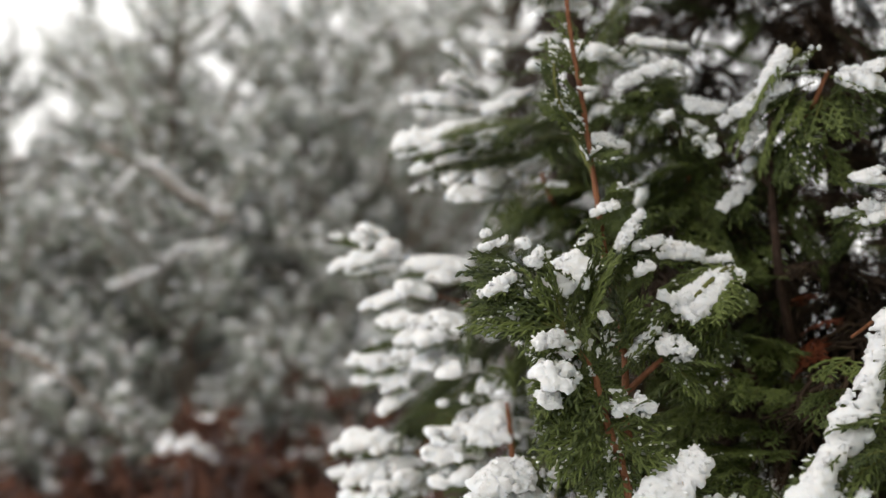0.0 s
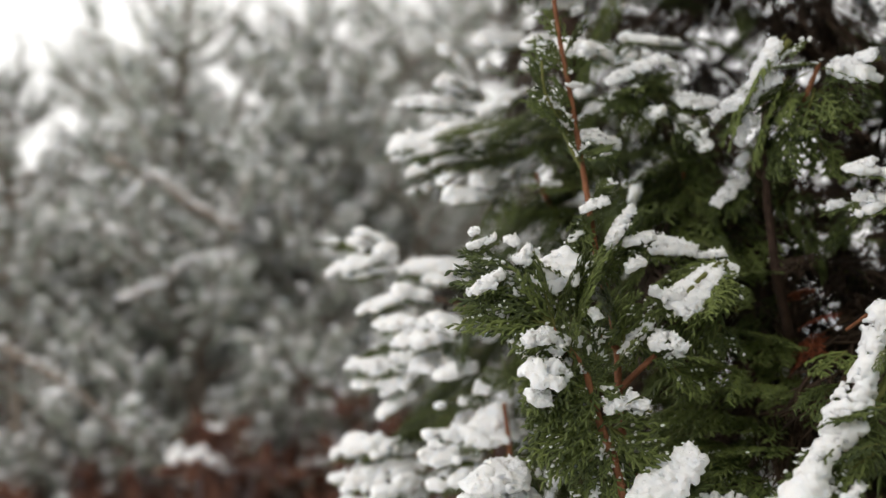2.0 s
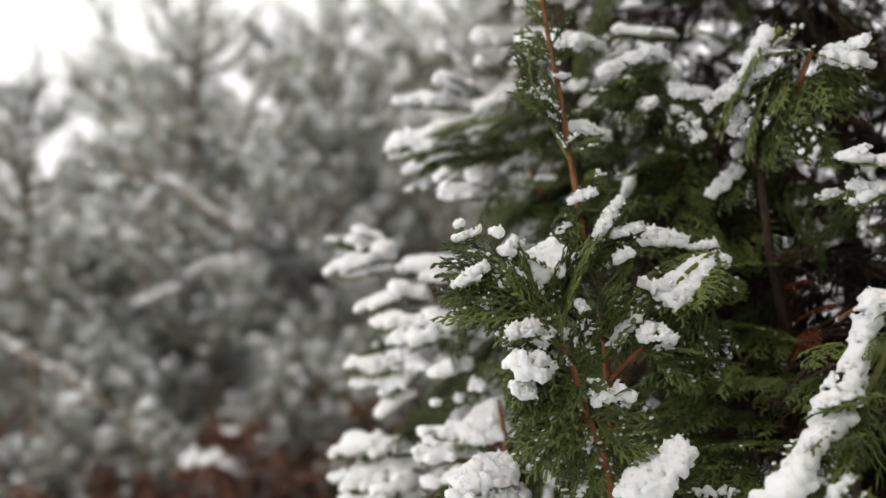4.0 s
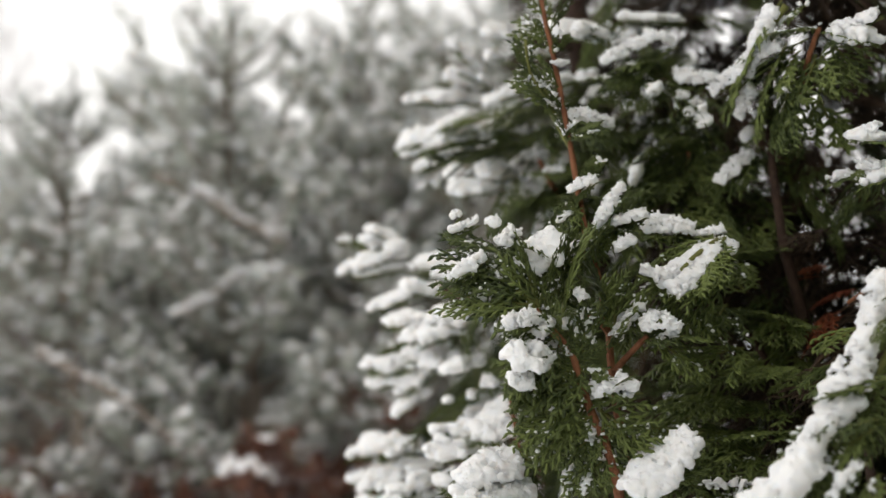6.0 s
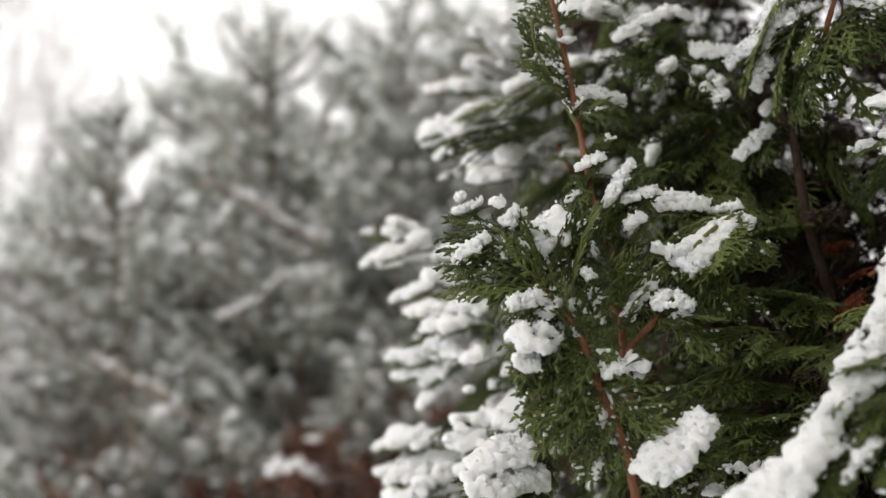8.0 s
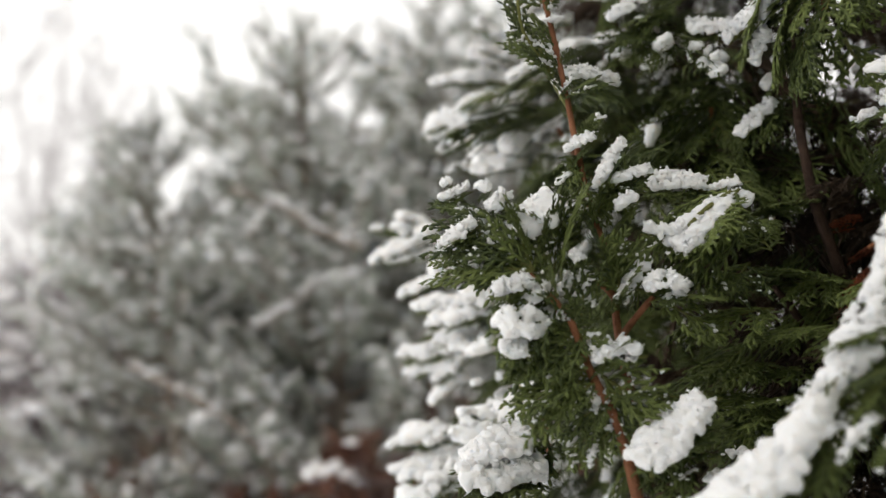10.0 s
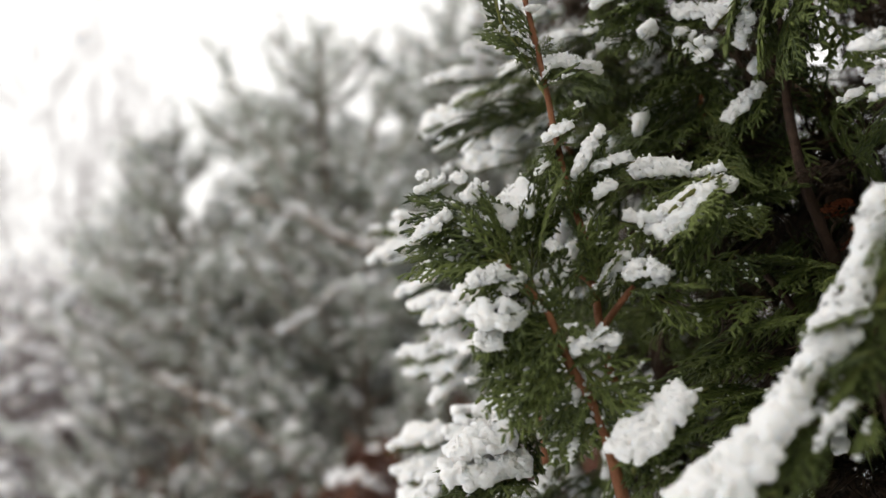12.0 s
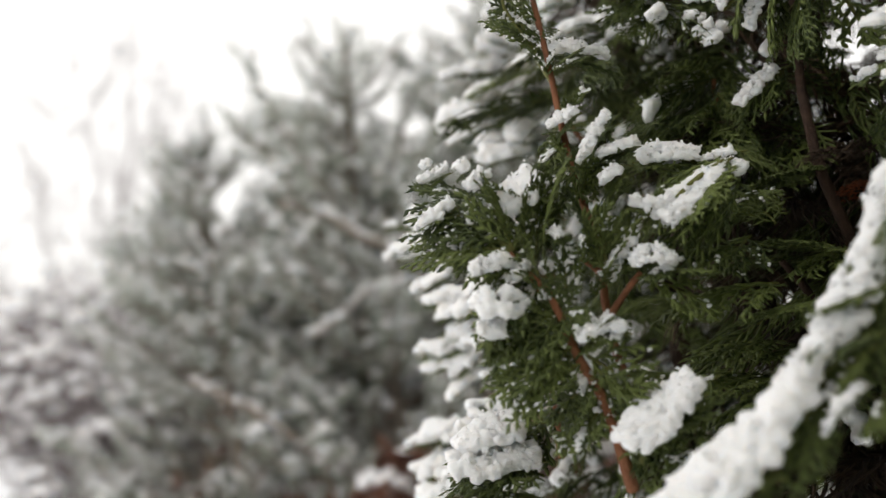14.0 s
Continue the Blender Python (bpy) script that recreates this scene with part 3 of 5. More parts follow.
stem(front_thuja, "twig", bark_green, 0.0012, 0.002, [(0.095, 0.72, 1.595), (0.096, 0.72, 1.569), (0.105, 0.72, 1.547), (0.114, 0.72, 1.524), (0.123, 0.715, 1.501)])
stem(front_thuja, "twig", bark_orange, 0.0018, 0.003, [(0.056, 0.86, 1.316), (0.059, 0.86, 1.281), (0.058, 0.86, 1.237)])
stem(front_thuja, "twig", bark_orange, 0.002, 0.003, [(0.102, 0.9, 1.534), (0.111, 0.92, 1.515), (0.128, 0.94, 1.488)])
stem(front_thuja, "twig", bark_orange, 0.0015, 0.002, [(-0.032, 1.0, 1.428), (0.009, 1.0, 1.415), (0.072, 1.02, 1.395)])
stem(front_thuja, "twig", bark_orange, 0.0015, 0.002, [(0.097, 0.66, 1.358), (0.092, 0.66, 1.37), (0.084, 0.655, 1.385)])
stem(right_thuja, "trunk", bark_dark, 0.003, 0.0052, [(0.299, 0.81, 1.585), (0.291, 0.8, 1.502), (0.288, 0.79, 1.463), (0.29, 0.79, 1.417), (0.299, 0.8, 1.38), (0.31, 0.82, 1.33), (0.319, 0.85, 1.262)])
stem(right_thuja, "branch", bark_orange, 0.0018, 0.003, [(0.321, 0.74, 1.586), (0.313, 0.745, 1.567), (0.314, 0.78, 1.545)])
stem(right_thuja, "branch", bark_dark, 0.0025, 0.004, [(0.252, 0.8, 1.362), (0.263, 0.8, 1.343), (0.271, 0.8, 1.32), (0.278, 0.82, 1.286)])
stem(right_thuja, "branch", bark_orange, 0.0018, 0.003, [(0.233, 0.85, 1.519), (0.232, 0.86, 1.501), (0.243, 0.87, 1.471)])
stem(right_thuja, "twig", bark_orange, 0.0012, 0.0018, [(0.291, 0.66, 1.373), (0.307, 0.67, 1.38), (0.333, 0.7, 1.388)])
stem(near_thuja, "branch", bark_dark, 0.002, 0.004, [(0.284, 0.65, 1.306), (0.288, 0.65, 1.284), (0.292, 0.66, 1.247), (0.295, 0.67, 1.21)])
stem(near_thuja, "branch", bark_green, 0.002, 0.0045, [(0.315, 0.62, 1.383), (0.3, 0.62, 1.343), (0.275, 0.61, 1.318), (0.238, 0.6, 1.289), (0.218, 0.595, 1.267), (0.193, 0.59, 1.241)])
stem(right_thuja, "branch", bark_green, 0.0015, 0.003, [(0.247, 0.79, 1.553), (0.262, 0.775, 1.561), (0.272, 0.755, 1.571), (0.283, 0.745, 1.588), (0.297, 0.735, 1.605)])
stem(near_thuja, "branch", bark_green, 0.0015, 0.003, [(0.141, 0.665, 1.246), (0.151, 0.67, 1.263), (0.168, 0.685, 1.278), (0.184, 0.7, 1.289)])
stem(front_thuja, "branch", bark_green, 0.0012, 0.0025, [(0.165, 0.69, 1.405), (0.18, 0.69, 1.398), (0.199, 0.7, 1.413), (0.223, 0.72, 1.427)])
stem(front_thuja, "branch", bark_green, 0.0012, 0.0025, [(0.168, 0.725, 1.442), (0.186, 0.73, 1.443), (0.209, 0.74, 1.433)])
spray(front_thuja, (0.1, 1.0, 1.579), (-0.04, 1.02, 1.619), .22, 0, 1.0, 0.0228)
spray(front_thuja, (0.079, 1.0, 1.584), (0.01, 0.98, 1.603), .35, 0, 1.0, 0.0204)
spray(front_thuja, (0.062, 1.05, 1.627), (-0.033, 1.05, 1.652), .3, 10, 1.0, 0.0216)
spray(front_thuja, (0.063, 1.06, 1.643), (0.017, 1.03, 1.673), .4, 0, .9, .016)
spray(front_thuja, (0.051, 1.08, 1.67), (0.026, 1.08, 1.725), .4, 0, .8, .014)
spray(front_thuja, (0.108, 1.05, 1.701), (0.062, 1.04, 1.716), .5, 0, 1.0, 0.0216)
spray(front_thuja, (0.109, 1.0, 1.64), (0.053, 0.99, 1.619), .4, 0, .8, .012)
spray(front_thuja, (0.098, 1.0, 1.654), (0.064, 1.0, 1.677), .45, 0, .7, .012)
spray(front_thuja, (0.053, 1.02, 1.583), (-0.033, 1.02, 1.596), .22, 0, .9, .015)
spray(front_thuja, (0.084, 1.0, 1.575), (0.051, 0.98, 1.589), .4, 0, .7, .012)
spray(front_thuja, (0.074, 0.96, 1.514), (0.007, 0.95, 1.524), .25, 0, 1.0, 0.0204)
spray(front_thuja, (0.078, 0.97, 1.527), (0.048, 0.95, 1.541), .4, 0, 1.0, 0.0204)
spray(front_thuja, (0.046, 0.98, 1.544), (0.005, 0.97, 1.544), .3, 0, .9, .014)
spray(front_thuja, (0.041, 1.0, 1.564), (-0.025, 0.99, 1.565), .25, 0, .9, .013)
spray(front_thuja, (0.101, 0.97, 1.504), (0.059, 0.95, 1.508), .4, 0, .4, .01)
spray(front_thuja, (0.081, 0.96, 1.531), (0.044, 0.93, 1.484), .5, 20, .0, .0)
spray(front_thuja, (0.077, 0.97, 1.551), (0.021, 0.95, 1.556), .4, 10, .0, .0)
spray(front_thuja, (-0.058, 1.03, 1.467), (-0.113, 1.03, 1.498), .35, 0, .7, .012)
spray(front_thuja, (-0.06, 1.03, 1.477), (-0.085, 1.02, 1.498), .35, 0, .9, .012)
spray(front_thuja, (-0.044, 1.02, 1.462), (-0.116, 1.01, 1.468), .3, 0, 1.0, .015)
spray(front_thuja, (-0.049, 1.02, 1.45), (-0.109, 1.01, 1.452), .3, 0, 1.0, .014)
spray(front_thuja, (-0.047, 1.02, 1.468), (-0.064, 1.01, 1.475), .4, 0, 1.0, .014)
spray(front_thuja, (-0.012, 0.98, 1.419), (-0.084, 0.98, 1.423), .28, 0, 1.0, .015)
spray(front_thuja, (-0.006, 0.97, 1.412), (-0.044, 0.96, 1.427), .35, 0, 1.0, .014)
spray(front_thuja, (0.029, 0.93, 1.38), (-0.064, 0.95, 1.4), .22, 0, 1.0, .015)
spray(front_thuja, (0.034, 0.92, 1.371), (-0.038, 0.92, 1.391), .3, 0, 1.0, .016)
spray(front_thuja, (0.035, 0.92, 1.379), (-0.005, 0.9, 1.396), .4, 0, 1.0, .014)
spray(front_thuja, (0.042, 0.98, 1.438), (-0.029, 1.0, 1.464), .35, 0, 1.0, .017)
spray(front_thuja, (0.036, 0.98, 1.427), (-0.009, 0.97, 1.442), .4, 0, .8, .013)
spray(front_thuja, (0.025, 0.95, 1.352), (-0.048, 0.97, 1.37), .3, 0, 1.0, .02)
spray(front_thuja, (0.025, 0.93, 1.342), (-0.024, 0.94, 1.357), .35, 0, 1.0, .018)
spray(front_thuja, (0.033, 0.9, 1.342), (-0.003, 0.89, 1.347), .3, 0, 1.0, .013)
spray(front_thuja, (0.036, 0.93, 1.396), (0.02, 0.9, 1.375), .4, 0, .9, .014)
spray(front_thuja, (-0.022, 1.0, 1.341), (-0.105, 1.02, 1.355), .2, 0, .9, .012)
spray(front_thuja, (-0.022, 1.0, 1.332), (-0.102, 1.02, 1.336), .2, 0, 1.0, .014)
spray(front_thuja, (-0.015, 1.0, 1.343), (-0.069, 1.0, 1.321), .28, 0, 1.0, .015)
spray(front_thuja, (-0.03, 1.0, 1.315), (-0.071, 1.0, 1.297), .35, 0, .9, .014)
spray(front_thuja, (-0.038, 1.05, 1.369), (-0.098, 1.05, 1.374), .25, 0, .7, .011)
spray(front_thuja, (0.044, 0.9, 1.341), (0.022, 0.88, 1.317), .4, 0, .5, .01)
spray(front_thuja, (0.03, 0.9, 1.31), (-0.005, 0.89, 1.319), .4, 0, .5, .01)
spray(front_thuja, (0.021, 0.95, 1.369), (-0.008, 0.91, 1.372), .4, 0, .0, .0)
spray(front_thuja, (-0.038, 1.0, 1.286), (-0.06, 0.99, 1.26), .4, 30, .0, .0)
spray(front_thuja, (-0.03, 1.0, 1.25), (-0.112, 1.03, 1.271), .4, 0, 1.0, .021)
spray(front_thuja, (-0.025, 1.0, 1.233), (-0.124, 1.02, 1.24), .35, 0, 1.0, .021)
spray(front_thuja, (-0.031, 0.98, 1.208), (-0.144, 1.0, 1.209), .3, 0, 1.0, .021)
spray(front_thuja, (-0.034, 0.97, 1.226), (-0.072, 0.95, 1.221), .4, 0, .8, .018)
spray(front_thuja, (0.023, 0.88, 1.276), (-0.016, 0.865, 1.286), .35, 0, 1.0, .015)
spray(front_thuja, (0.033, 0.87, 1.262), (-0.017, 0.857, 1.272), .3, 0, 1.0, .018)
spray(front_thuja, (0.032, 0.85, 1.245), (-0.012, 0.85, 1.255), .3, 0, .8, .015)
spray(front_thuja, (0.062, 0.89, 1.308), (0.024, 0.87, 1.285), .4, 0, 1.0, .018)
spray(front_thuja, (0.056, 0.88, 1.294), (0.04, 0.86, 1.282), .4, 0, 1.0, .016)
spray(front_thuja, (0.045, 0.85, 1.273), (0.004, 0.88, 1.291), .3, 0, .8, .013)
spray(front_thuja, (0.072, 0.74, 1.27), (0.021, 0.71, 1.276), .4, 0, .28, .006)
spray(front_thuja, (0.072, 0.745, 1.274), (0.04, 0.72, 1.279), .5, 0, .28, .006)
spray(front_thuja, (0.074, 0.73, 1.247), (0.012, 0.7, 1.256), .38, 0, .28, .006)
spray(front_thuja, (0.069, 0.72, 1.241), (0.039, 0.69, 1.256), .5, 0, .28, .006)
spray(front_thuja, (0.068, 0.72, 1.225), (0.026, 0.69, 1.241), .5, 0, .28, .006)
spray(front_thuja, (0.072, 0.76, 1.281), (0.058, 0.72, 1.258), .4, 0, .3, .01)
spray(front_thuja, (0.093, 0.655, 1.373), (0.062, 0.64, 1.379), .28, 0, .28, .006)
spray(front_thuja, (0.097, 0.66, 1.363), (0.064, 0.635, 1.342), .38, 0, .28, .006)
spray(front_thuja, (0.094, 0.66, 1.362), (0.069, 0.64, 1.355), .4, 0, .28, .006)
spray(front_thuja, (0.09, 0.66, 1.343), (0.061, 0.64, 1.336), .35, 0, .28, .006)
spray(front_thuja, (0.098, 0.66, 1.365), (0.062, 0.645, 1.362), .2, 0, .28, .006)
spray(front_thuja, (0.087, 0.66, 1.389), (0.027, 0.665, 1.445), .32, -30, .55, .009)
spray(front_thuja, (0.065, 0.665, 1.423), (0.028, 0.667, 1.449), .3, -20, .28, .006)
spray(front_thuja, (0.086, 0.655, 1.385), (0.023, 0.66, 1.413), .28, -20, .5, .009)
spray(front_thuja, (0.056, 0.662, 1.416), (0.025, 0.66, 1.418), .25, 0, .28, .006)
spray(front_thuja, (0.087, 0.66, 1.389), (0.047, 0.652, 1.394), .45, -45, .12, .007)
spray(front_thuja, (0.088, 0.66, 1.387), (0.076, 0.66, 1.435), .38, -50, .3, .008)
spray(front_thuja, (0.081, 0.66, 1.39), (0.057, 0.655, 1.423), .45, -50, .2, .007)
spray(front_thuja, (0.105, 0.685, 1.401), (0.087, 0.668, 1.431), .45, 0, .28, .006)
spray(front_thuja, (0.118, 0.69, 1.404), (0.1, 0.675, 1.428), .45, 0, .28, .006)
spray(front_thuja, (0.102, 0.67, 1.373), (0.106, 0.68, 1.444), .28, -60, .15, .006)
spray(front_thuja, (0.118, 0.69, 1.372), (0.106, 0.68, 1.408), .4, -30, .5, .010)
spray(front_thuja, (0.123, 0.69, 1.379), (0.108, 0.675, 1.392), .4, 0, .28, .006)
spray(front_thuja, (0.136, 0.69, 1.37), (0.131, 0.685, 1.426), .3, -50, .1, .006)
spray(front_thuja, (0.137, 0.69, 1.362), (0.145, 0.68, 1.408), .35, -40, .2, .008)
spray(front_thuja, (0.112, 0.665, 1.353), (0.119, 0.66, 1.39), .35, -40, .3, .008)
spray(front_thuja, (0.107, 0.66, 1.342), (0.113, 0.65, 1.368), .4, -30, .4, .009)
spray(front_thuja, (0.109, 0.655, 1.33), (0.063, 0.64, 1.328), .4, -20, .12, .007)
spray(front_thuja, (0.112, 0.66, 1.322), (0.064, 0.645, 1.307), .35, -20, .12, .007)
spray(front_thuja, (0.115, 0.66, 1.311), (0.068, 0.65, 1.297), .3, -20, .15, .007)
spray(front_thuja, (0.11, 0.66, 1.341), (0.081, 0.64, 1.344), .4, -40, .1, .006)
spray(front_thuja, (0.117, 0.665, 1.312), (0.091, 0.65, 1.299), .4, 0, .28, .006)
spray(front_thuja, (0.122, 0.67, 1.302), (0.101, 0.66, 1.282), .4, -10, .3, .01)
spray(front_thuja, (0.124, 0.675, 1.283), (0.102, 0.66, 1.264), .4, -10, .3, .01)
spray(front_thuja, (0.122, 0.665, 1.303), (0.146, 0.655, 1.3), .35, 0, .2, .008)
spray(front_thuja, (0.119, 0.665, 1.318), (0.144, 0.66, 1.339), .35, -40, .2, .008)
spray(front_thuja, (0.119, 0.665, 1.331), (0.146, 0.655, 1.327), .35, 0, .28, .006)
spray(front_thuja, (0.117, 0.665, 1.333), (0.133, 0.66, 1.339), .4, 0, .28, .006)
spray(front_thuja, (0.132, 0.68, 1.355), (0.152, 0.68, 1.384), .35, -20, .28, .006)
spray(front_thuja, (0.131, 0.68, 1.351), (0.138, 0.67, 1.369), .4, 0, .28, .006)
spray(front_thuja, (0.157, 0.68, 1.358), (0.18, 0.675, 1.364), .4, 0, .28, .006)
spray(front_thuja, (0.164, 0.69, 1.36), (0.205, 0.69, 1.362), .25, 0, .1, .006)
spray(front_thuja, (0.229, 0.725, 1.431), (0.164, 0.69, 1.399), .3, 0, .5, .007)
spray(front_thuja, (0.223, 0.72, 1.425), (0.178, 0.685, 1.39), .42, 0, .55, .008)
spray(front_thuja, (0.228, 0.72, 1.429), (0.198, 0.7, 1.405), .4, 0, .5, .008)
spray(front_thuja, (0.211, 0.74, 1.431), (0.168, 0.725, 1.442), .35, 0, .28, .006)
spray(front_thuja, (0.207, 0.74, 1.44), (0.184, 0.73, 1.445), .4, 0, .28, .006)
spray(front_thuja, (0.242, 0.75, 1.437), (0.209, 0.73, 1.434), .25, 0, .28, .006)
spray(front_thuja, (0.166, 0.71, 1.434), (0.141, 0.7, 1.447), .3, 0, .28, .006)
spray(front_thuja, (0.128, 0.7, 1.424), (0.152, 0.705, 1.472), .25, -20, .28, .006)
spray(front_thuja, (0.132, 0.7, 1.42), (0.136, 0.7, 1.444), .35, -20, .28, .006)
spray(front_thuja, (0.136, 0.7, 1.403), (0.157, 0.7, 1.427), .3, -10, .28, .006)
spray(front_thuja, (0.121, 0.72, 1.515), (0.149, 0.705, 1.517), .3, 0, .28, .006)
spray(front_thuja, (0.121, 0.72, 1.515), (0.143, 0.71, 1.527), .3, 0, .28, .006)
spray(front_thuja, (0.124, 0.71, 1.476), (0.136, 0.7, 1.49), .4, -20, .4, .008)
spray(front_thuja, (0.123, 0.71, 1.468), (0.113, 0.7, 1.469), .4, 0, .28, .006)
spray(front_thuja, (0.123, 0.71, 1.468), (0.139, 0.7, 1.466), .4, 0, .28, .006)
spray(front_thuja, (0.123, 0.71, 1.463), (0.107, 0.7, 1.445), .35, 0, .1, .006)
spray(front_thuja, (0.109, 0.72, 1.543), (0.088, 0.72, 1.572), .35, -40, .2, .006)
spray(front_thuja, (0.114, 0.72, 1.527), (0.105, 0.72, 1.567), .3, -40, .3, .007)
spray(front_thuja, (0.096, 0.72, 1.56), (0.093, 0.72, 1.596), .25, -50, .1, .005)
spray(front_thuja, (0.119, 0.727, 1.572), (0.123, 0.72, 1.574), .5, 0, .28, .006)
spray(front_thuja, (0.12, 0.72, 1.539), (0.127, 0.72, 1.551), .4, -40, .1, .005)
spray(front_thuja, (0.114, 0.728, 1.591), (0.101, 0.73, 1.612), .35, -40, .3, .007)
spray(front_thuja, (0.115, 0.728, 1.6), (0.129, 0.73, 1.631), .3, -40, .3, .007)
spray(front_thuja, (0.124, 0.705, 1.446), (0.131, 0.69, 1.419), .3, 0, .1, .005)
spray(front_thuja, (0.119, 0.725, 1.549), (0.113, 0.72, 1.584), .3, -50, .25, .006)
spray(front_thuja, (0.12, 0.722, 1.533), (0.113, 0.718, 1.557), .3, -50, .2, .006)
spray(front_thuja, (0.121, 0.716, 1.507), (0.117, 0.712, 1.535), .3, -50, .2, .006)
spray(front_thuja, (0.113, 0.73, 1.61), (0.11, 0.73, 1.643), .3, -50, .25, .006)
spray(front_thuja, (0.116, 0.727, 1.582), (0.126, 0.722, 1.597), .35, -50, .3, .006)
spray(front_thuja, (0.126, 0.705, 1.439), (0.122, 0.7, 1.466), .3, -50, .15, .006)
spray(front_thuja, (0.128, 0.7, 1.42), (0.142, 0.695, 1.443), .3, -50, .2, .006)
spray(front_thuja, (0.134, 0.69, 1.37), (0.149, 0.685, 1.4), .3, -50, .2, .006)
spray(front_thuja, (0.097, 0.66, 1.361), (0.095, 0.655, 1.396), .35, -50, .2, .006)
spray(front_thuja, (0.104, 0.66, 1.349), (0.099, 0.652, 1.384), .35, -50, .2, .006)
spray(front_thuja, (0.111, 0.66, 1.33), (0.1, 0.65, 1.354), .4, -45, .15, .006)
spray(front_thuja, (0.115, 0.665, 1.314), (0.088, 0.648, 1.321), .4, -45, .1, .006)
spray(front_thuja, (0.121, 0.67, 1.295), (0.089, 0.655, 1.284), .4, -35, .15, .006)
spray(front_thuja, (0.064, 0.86, 1.315), (0.061, 0.85, 1.36), .35, -50, .2, .006)
spray(front_thuja, (0.068, 0.87, 1.339), (0.037, 0.85, 1.343), .4, -40, .2, .006)
spray(front_thuja, (0.215, 0.83, 1.577), (0.156, 0.79, 1.591), .28, 0, .28, .006)
spray(front_thuja, (0.218, 0.83, 1.582), (0.188, 0.8, 1.603), .4, 0, .28, .006)
spray(front_thuja, (0.208, 0.82, 1.595), (0.173, 0.79, 1.595), .35, 0, .28, .006)
spray(front_thuja, (0.217, 0.83, 1.572), (0.171, 0.8, 1.574), .5, -20, .15, .007)
spray(front_thuja, (0.216, 0.83, 1.567), (0.2, 0.8, 1.58), .6, -30, .3, .007)
spray(front_thuja, (0.224, 0.84, 1.584), (0.258, 0.81, 1.57), .35, 0, .28, .006)
spray(front_thuja, (0.226, 0.84, 1.584), (0.234, 0.81, 1.579), .5, 0, .28, .006)
spray(front_thuja, (0.165, 0.84, 1.628), (0.12, 0.81, 1.631), .4, 0, 1.0, .015)
spray(front_thuja, (0.164, 0.84, 1.622), (0.144, 0.81, 1.63), .5, 0, 1.0, .014)
spray(front_thuja, (0.173, 0.83, 1.618), (0.161, 0.8, 1.634), .5, 0, .7, .012)
spray(front_thuja, (0.183, 0.86, 1.648), (0.241, 0.86, 1.643), .4, 0, .8, .013)
spray(front_thuja, (0.21, 0.88, 1.641), (0.176, 0.85, 1.637), .4, 0, .7, .012)
spray(front_thuja, (0.167, 0.92, 1.609), (0.119, 0.9, 1.618), .4, 0, .8, .012)
spray(front_thuja, (0.189, 0.92, 1.612), (0.142, 0.88, 1.592), .4, 0, .6, .010)
spray(front_thuja, (0.224, 0.88, 1.58), (0.176, 0.86, 1.575), .3, 0, .6, .010)
spray(front_thuja, (0.136, 0.94, 1.678), (0.101, 0.93, 1.67), .4, 0, .9, .014)
spray(front_thuja, (0.127, 0.95, 1.647), (0.088, 0.93, 1.651), .4, 0, .7, .012)
spray(front_thuja, (0.141, 0.92, 1.567), (0.091, 0.9, 1.557), .4, 0, .2, .01)
spray(front_thuja, (0.146, 0.9, 1.523), (0.093, 0.88, 1.52), .4, 0, .15, .01)
spray(front_thuja, (0.134, 0.92, 1.496), (0.091, 0.9, 1.502), .4, 0, .4, .008)
spray(front_thuja, (0.142, 0.92, 1.473), (0.082, 0.9, 1.465), .4, 0, .5, .010)
spray(front_thuja, (0.147, 0.92, 1.578), (0.122, 0.9, 1.592), .4, 0, .3, .01)
spray(front_thuja, (0.187, 0.9, 1.557), (0.142, 0.88, 1.541), .5, 0, .2, .01)
spray(right_thuja, (0.236, 0.87, 1.521), (0.166, 0.82, 1.513), .45, 20, .0, .0)
spray(right_thuja, (0.234, 0.87, 1.508), (0.163, 0.82, 1.486), .45, 20, .0, .0)
spray(right_thuja, (0.238, 0.87, 1.497), (0.27, 0.82, 1.475), .45, 0, .0, .0)
spray(right_thuja, (0.233, 0.87, 1.497), (0.195, 0.8, 1.456), .5, 20, .05, .006)
spray(right_thuja, (0.241, 0.88, 1.53), (0.258, 0.84, 1.539), .5, 0, .0, .0)
spray(right_thuja, (0.248, 0.89, 1.553), (0.181, 0.84, 1.548), .5, 0, .0, .0)
spray(right_thuja, (0.242, 0.87, 1.491), (0.236, 0.8, 1.451), .5, 0, .05, .006)
spray(right_thuja, (0.292, 0.87, 1.491), (0.25, 0.82, 1.462), .45, 0, .0, .0)
spray(right_thuja, (0.297, 0.86, 1.473), (0.256, 0.8, 1.435), .45, 0, .15, .006)
spray(right_thuja, (0.249, 0.88, 1.577), (0.252, 0.85, 1.56), .5, 0, .6, .010)
spray(right_thuja, (0.319, 0.735, 1.584), (0.279, 0.74, 1.587), .3, 0, .45, .007)
spray(right_thuja, (0.311, 0.74, 1.578), (0.272, 0.755, 1.568), .28, 0, .45, .007)
spray(right_thuja, (0.305, 0.75, 1.574), (0.261, 0.77, 1.558), .26, 0, .45, .007)
spray(right_thuja, (0.296, 0.77, 1.568), (0.248, 0.79, 1.555), .25, 0, .45, .007)
spray(right_thuja, (0.313, 0.735, 1.603), (0.289, 0.74, 1.599), .35, 0, .45, .007)
spray(right_thuja, (0.302, 0.76, 1.564), (0.273, 0.76, 1.554), .3, 0, .45, .007)
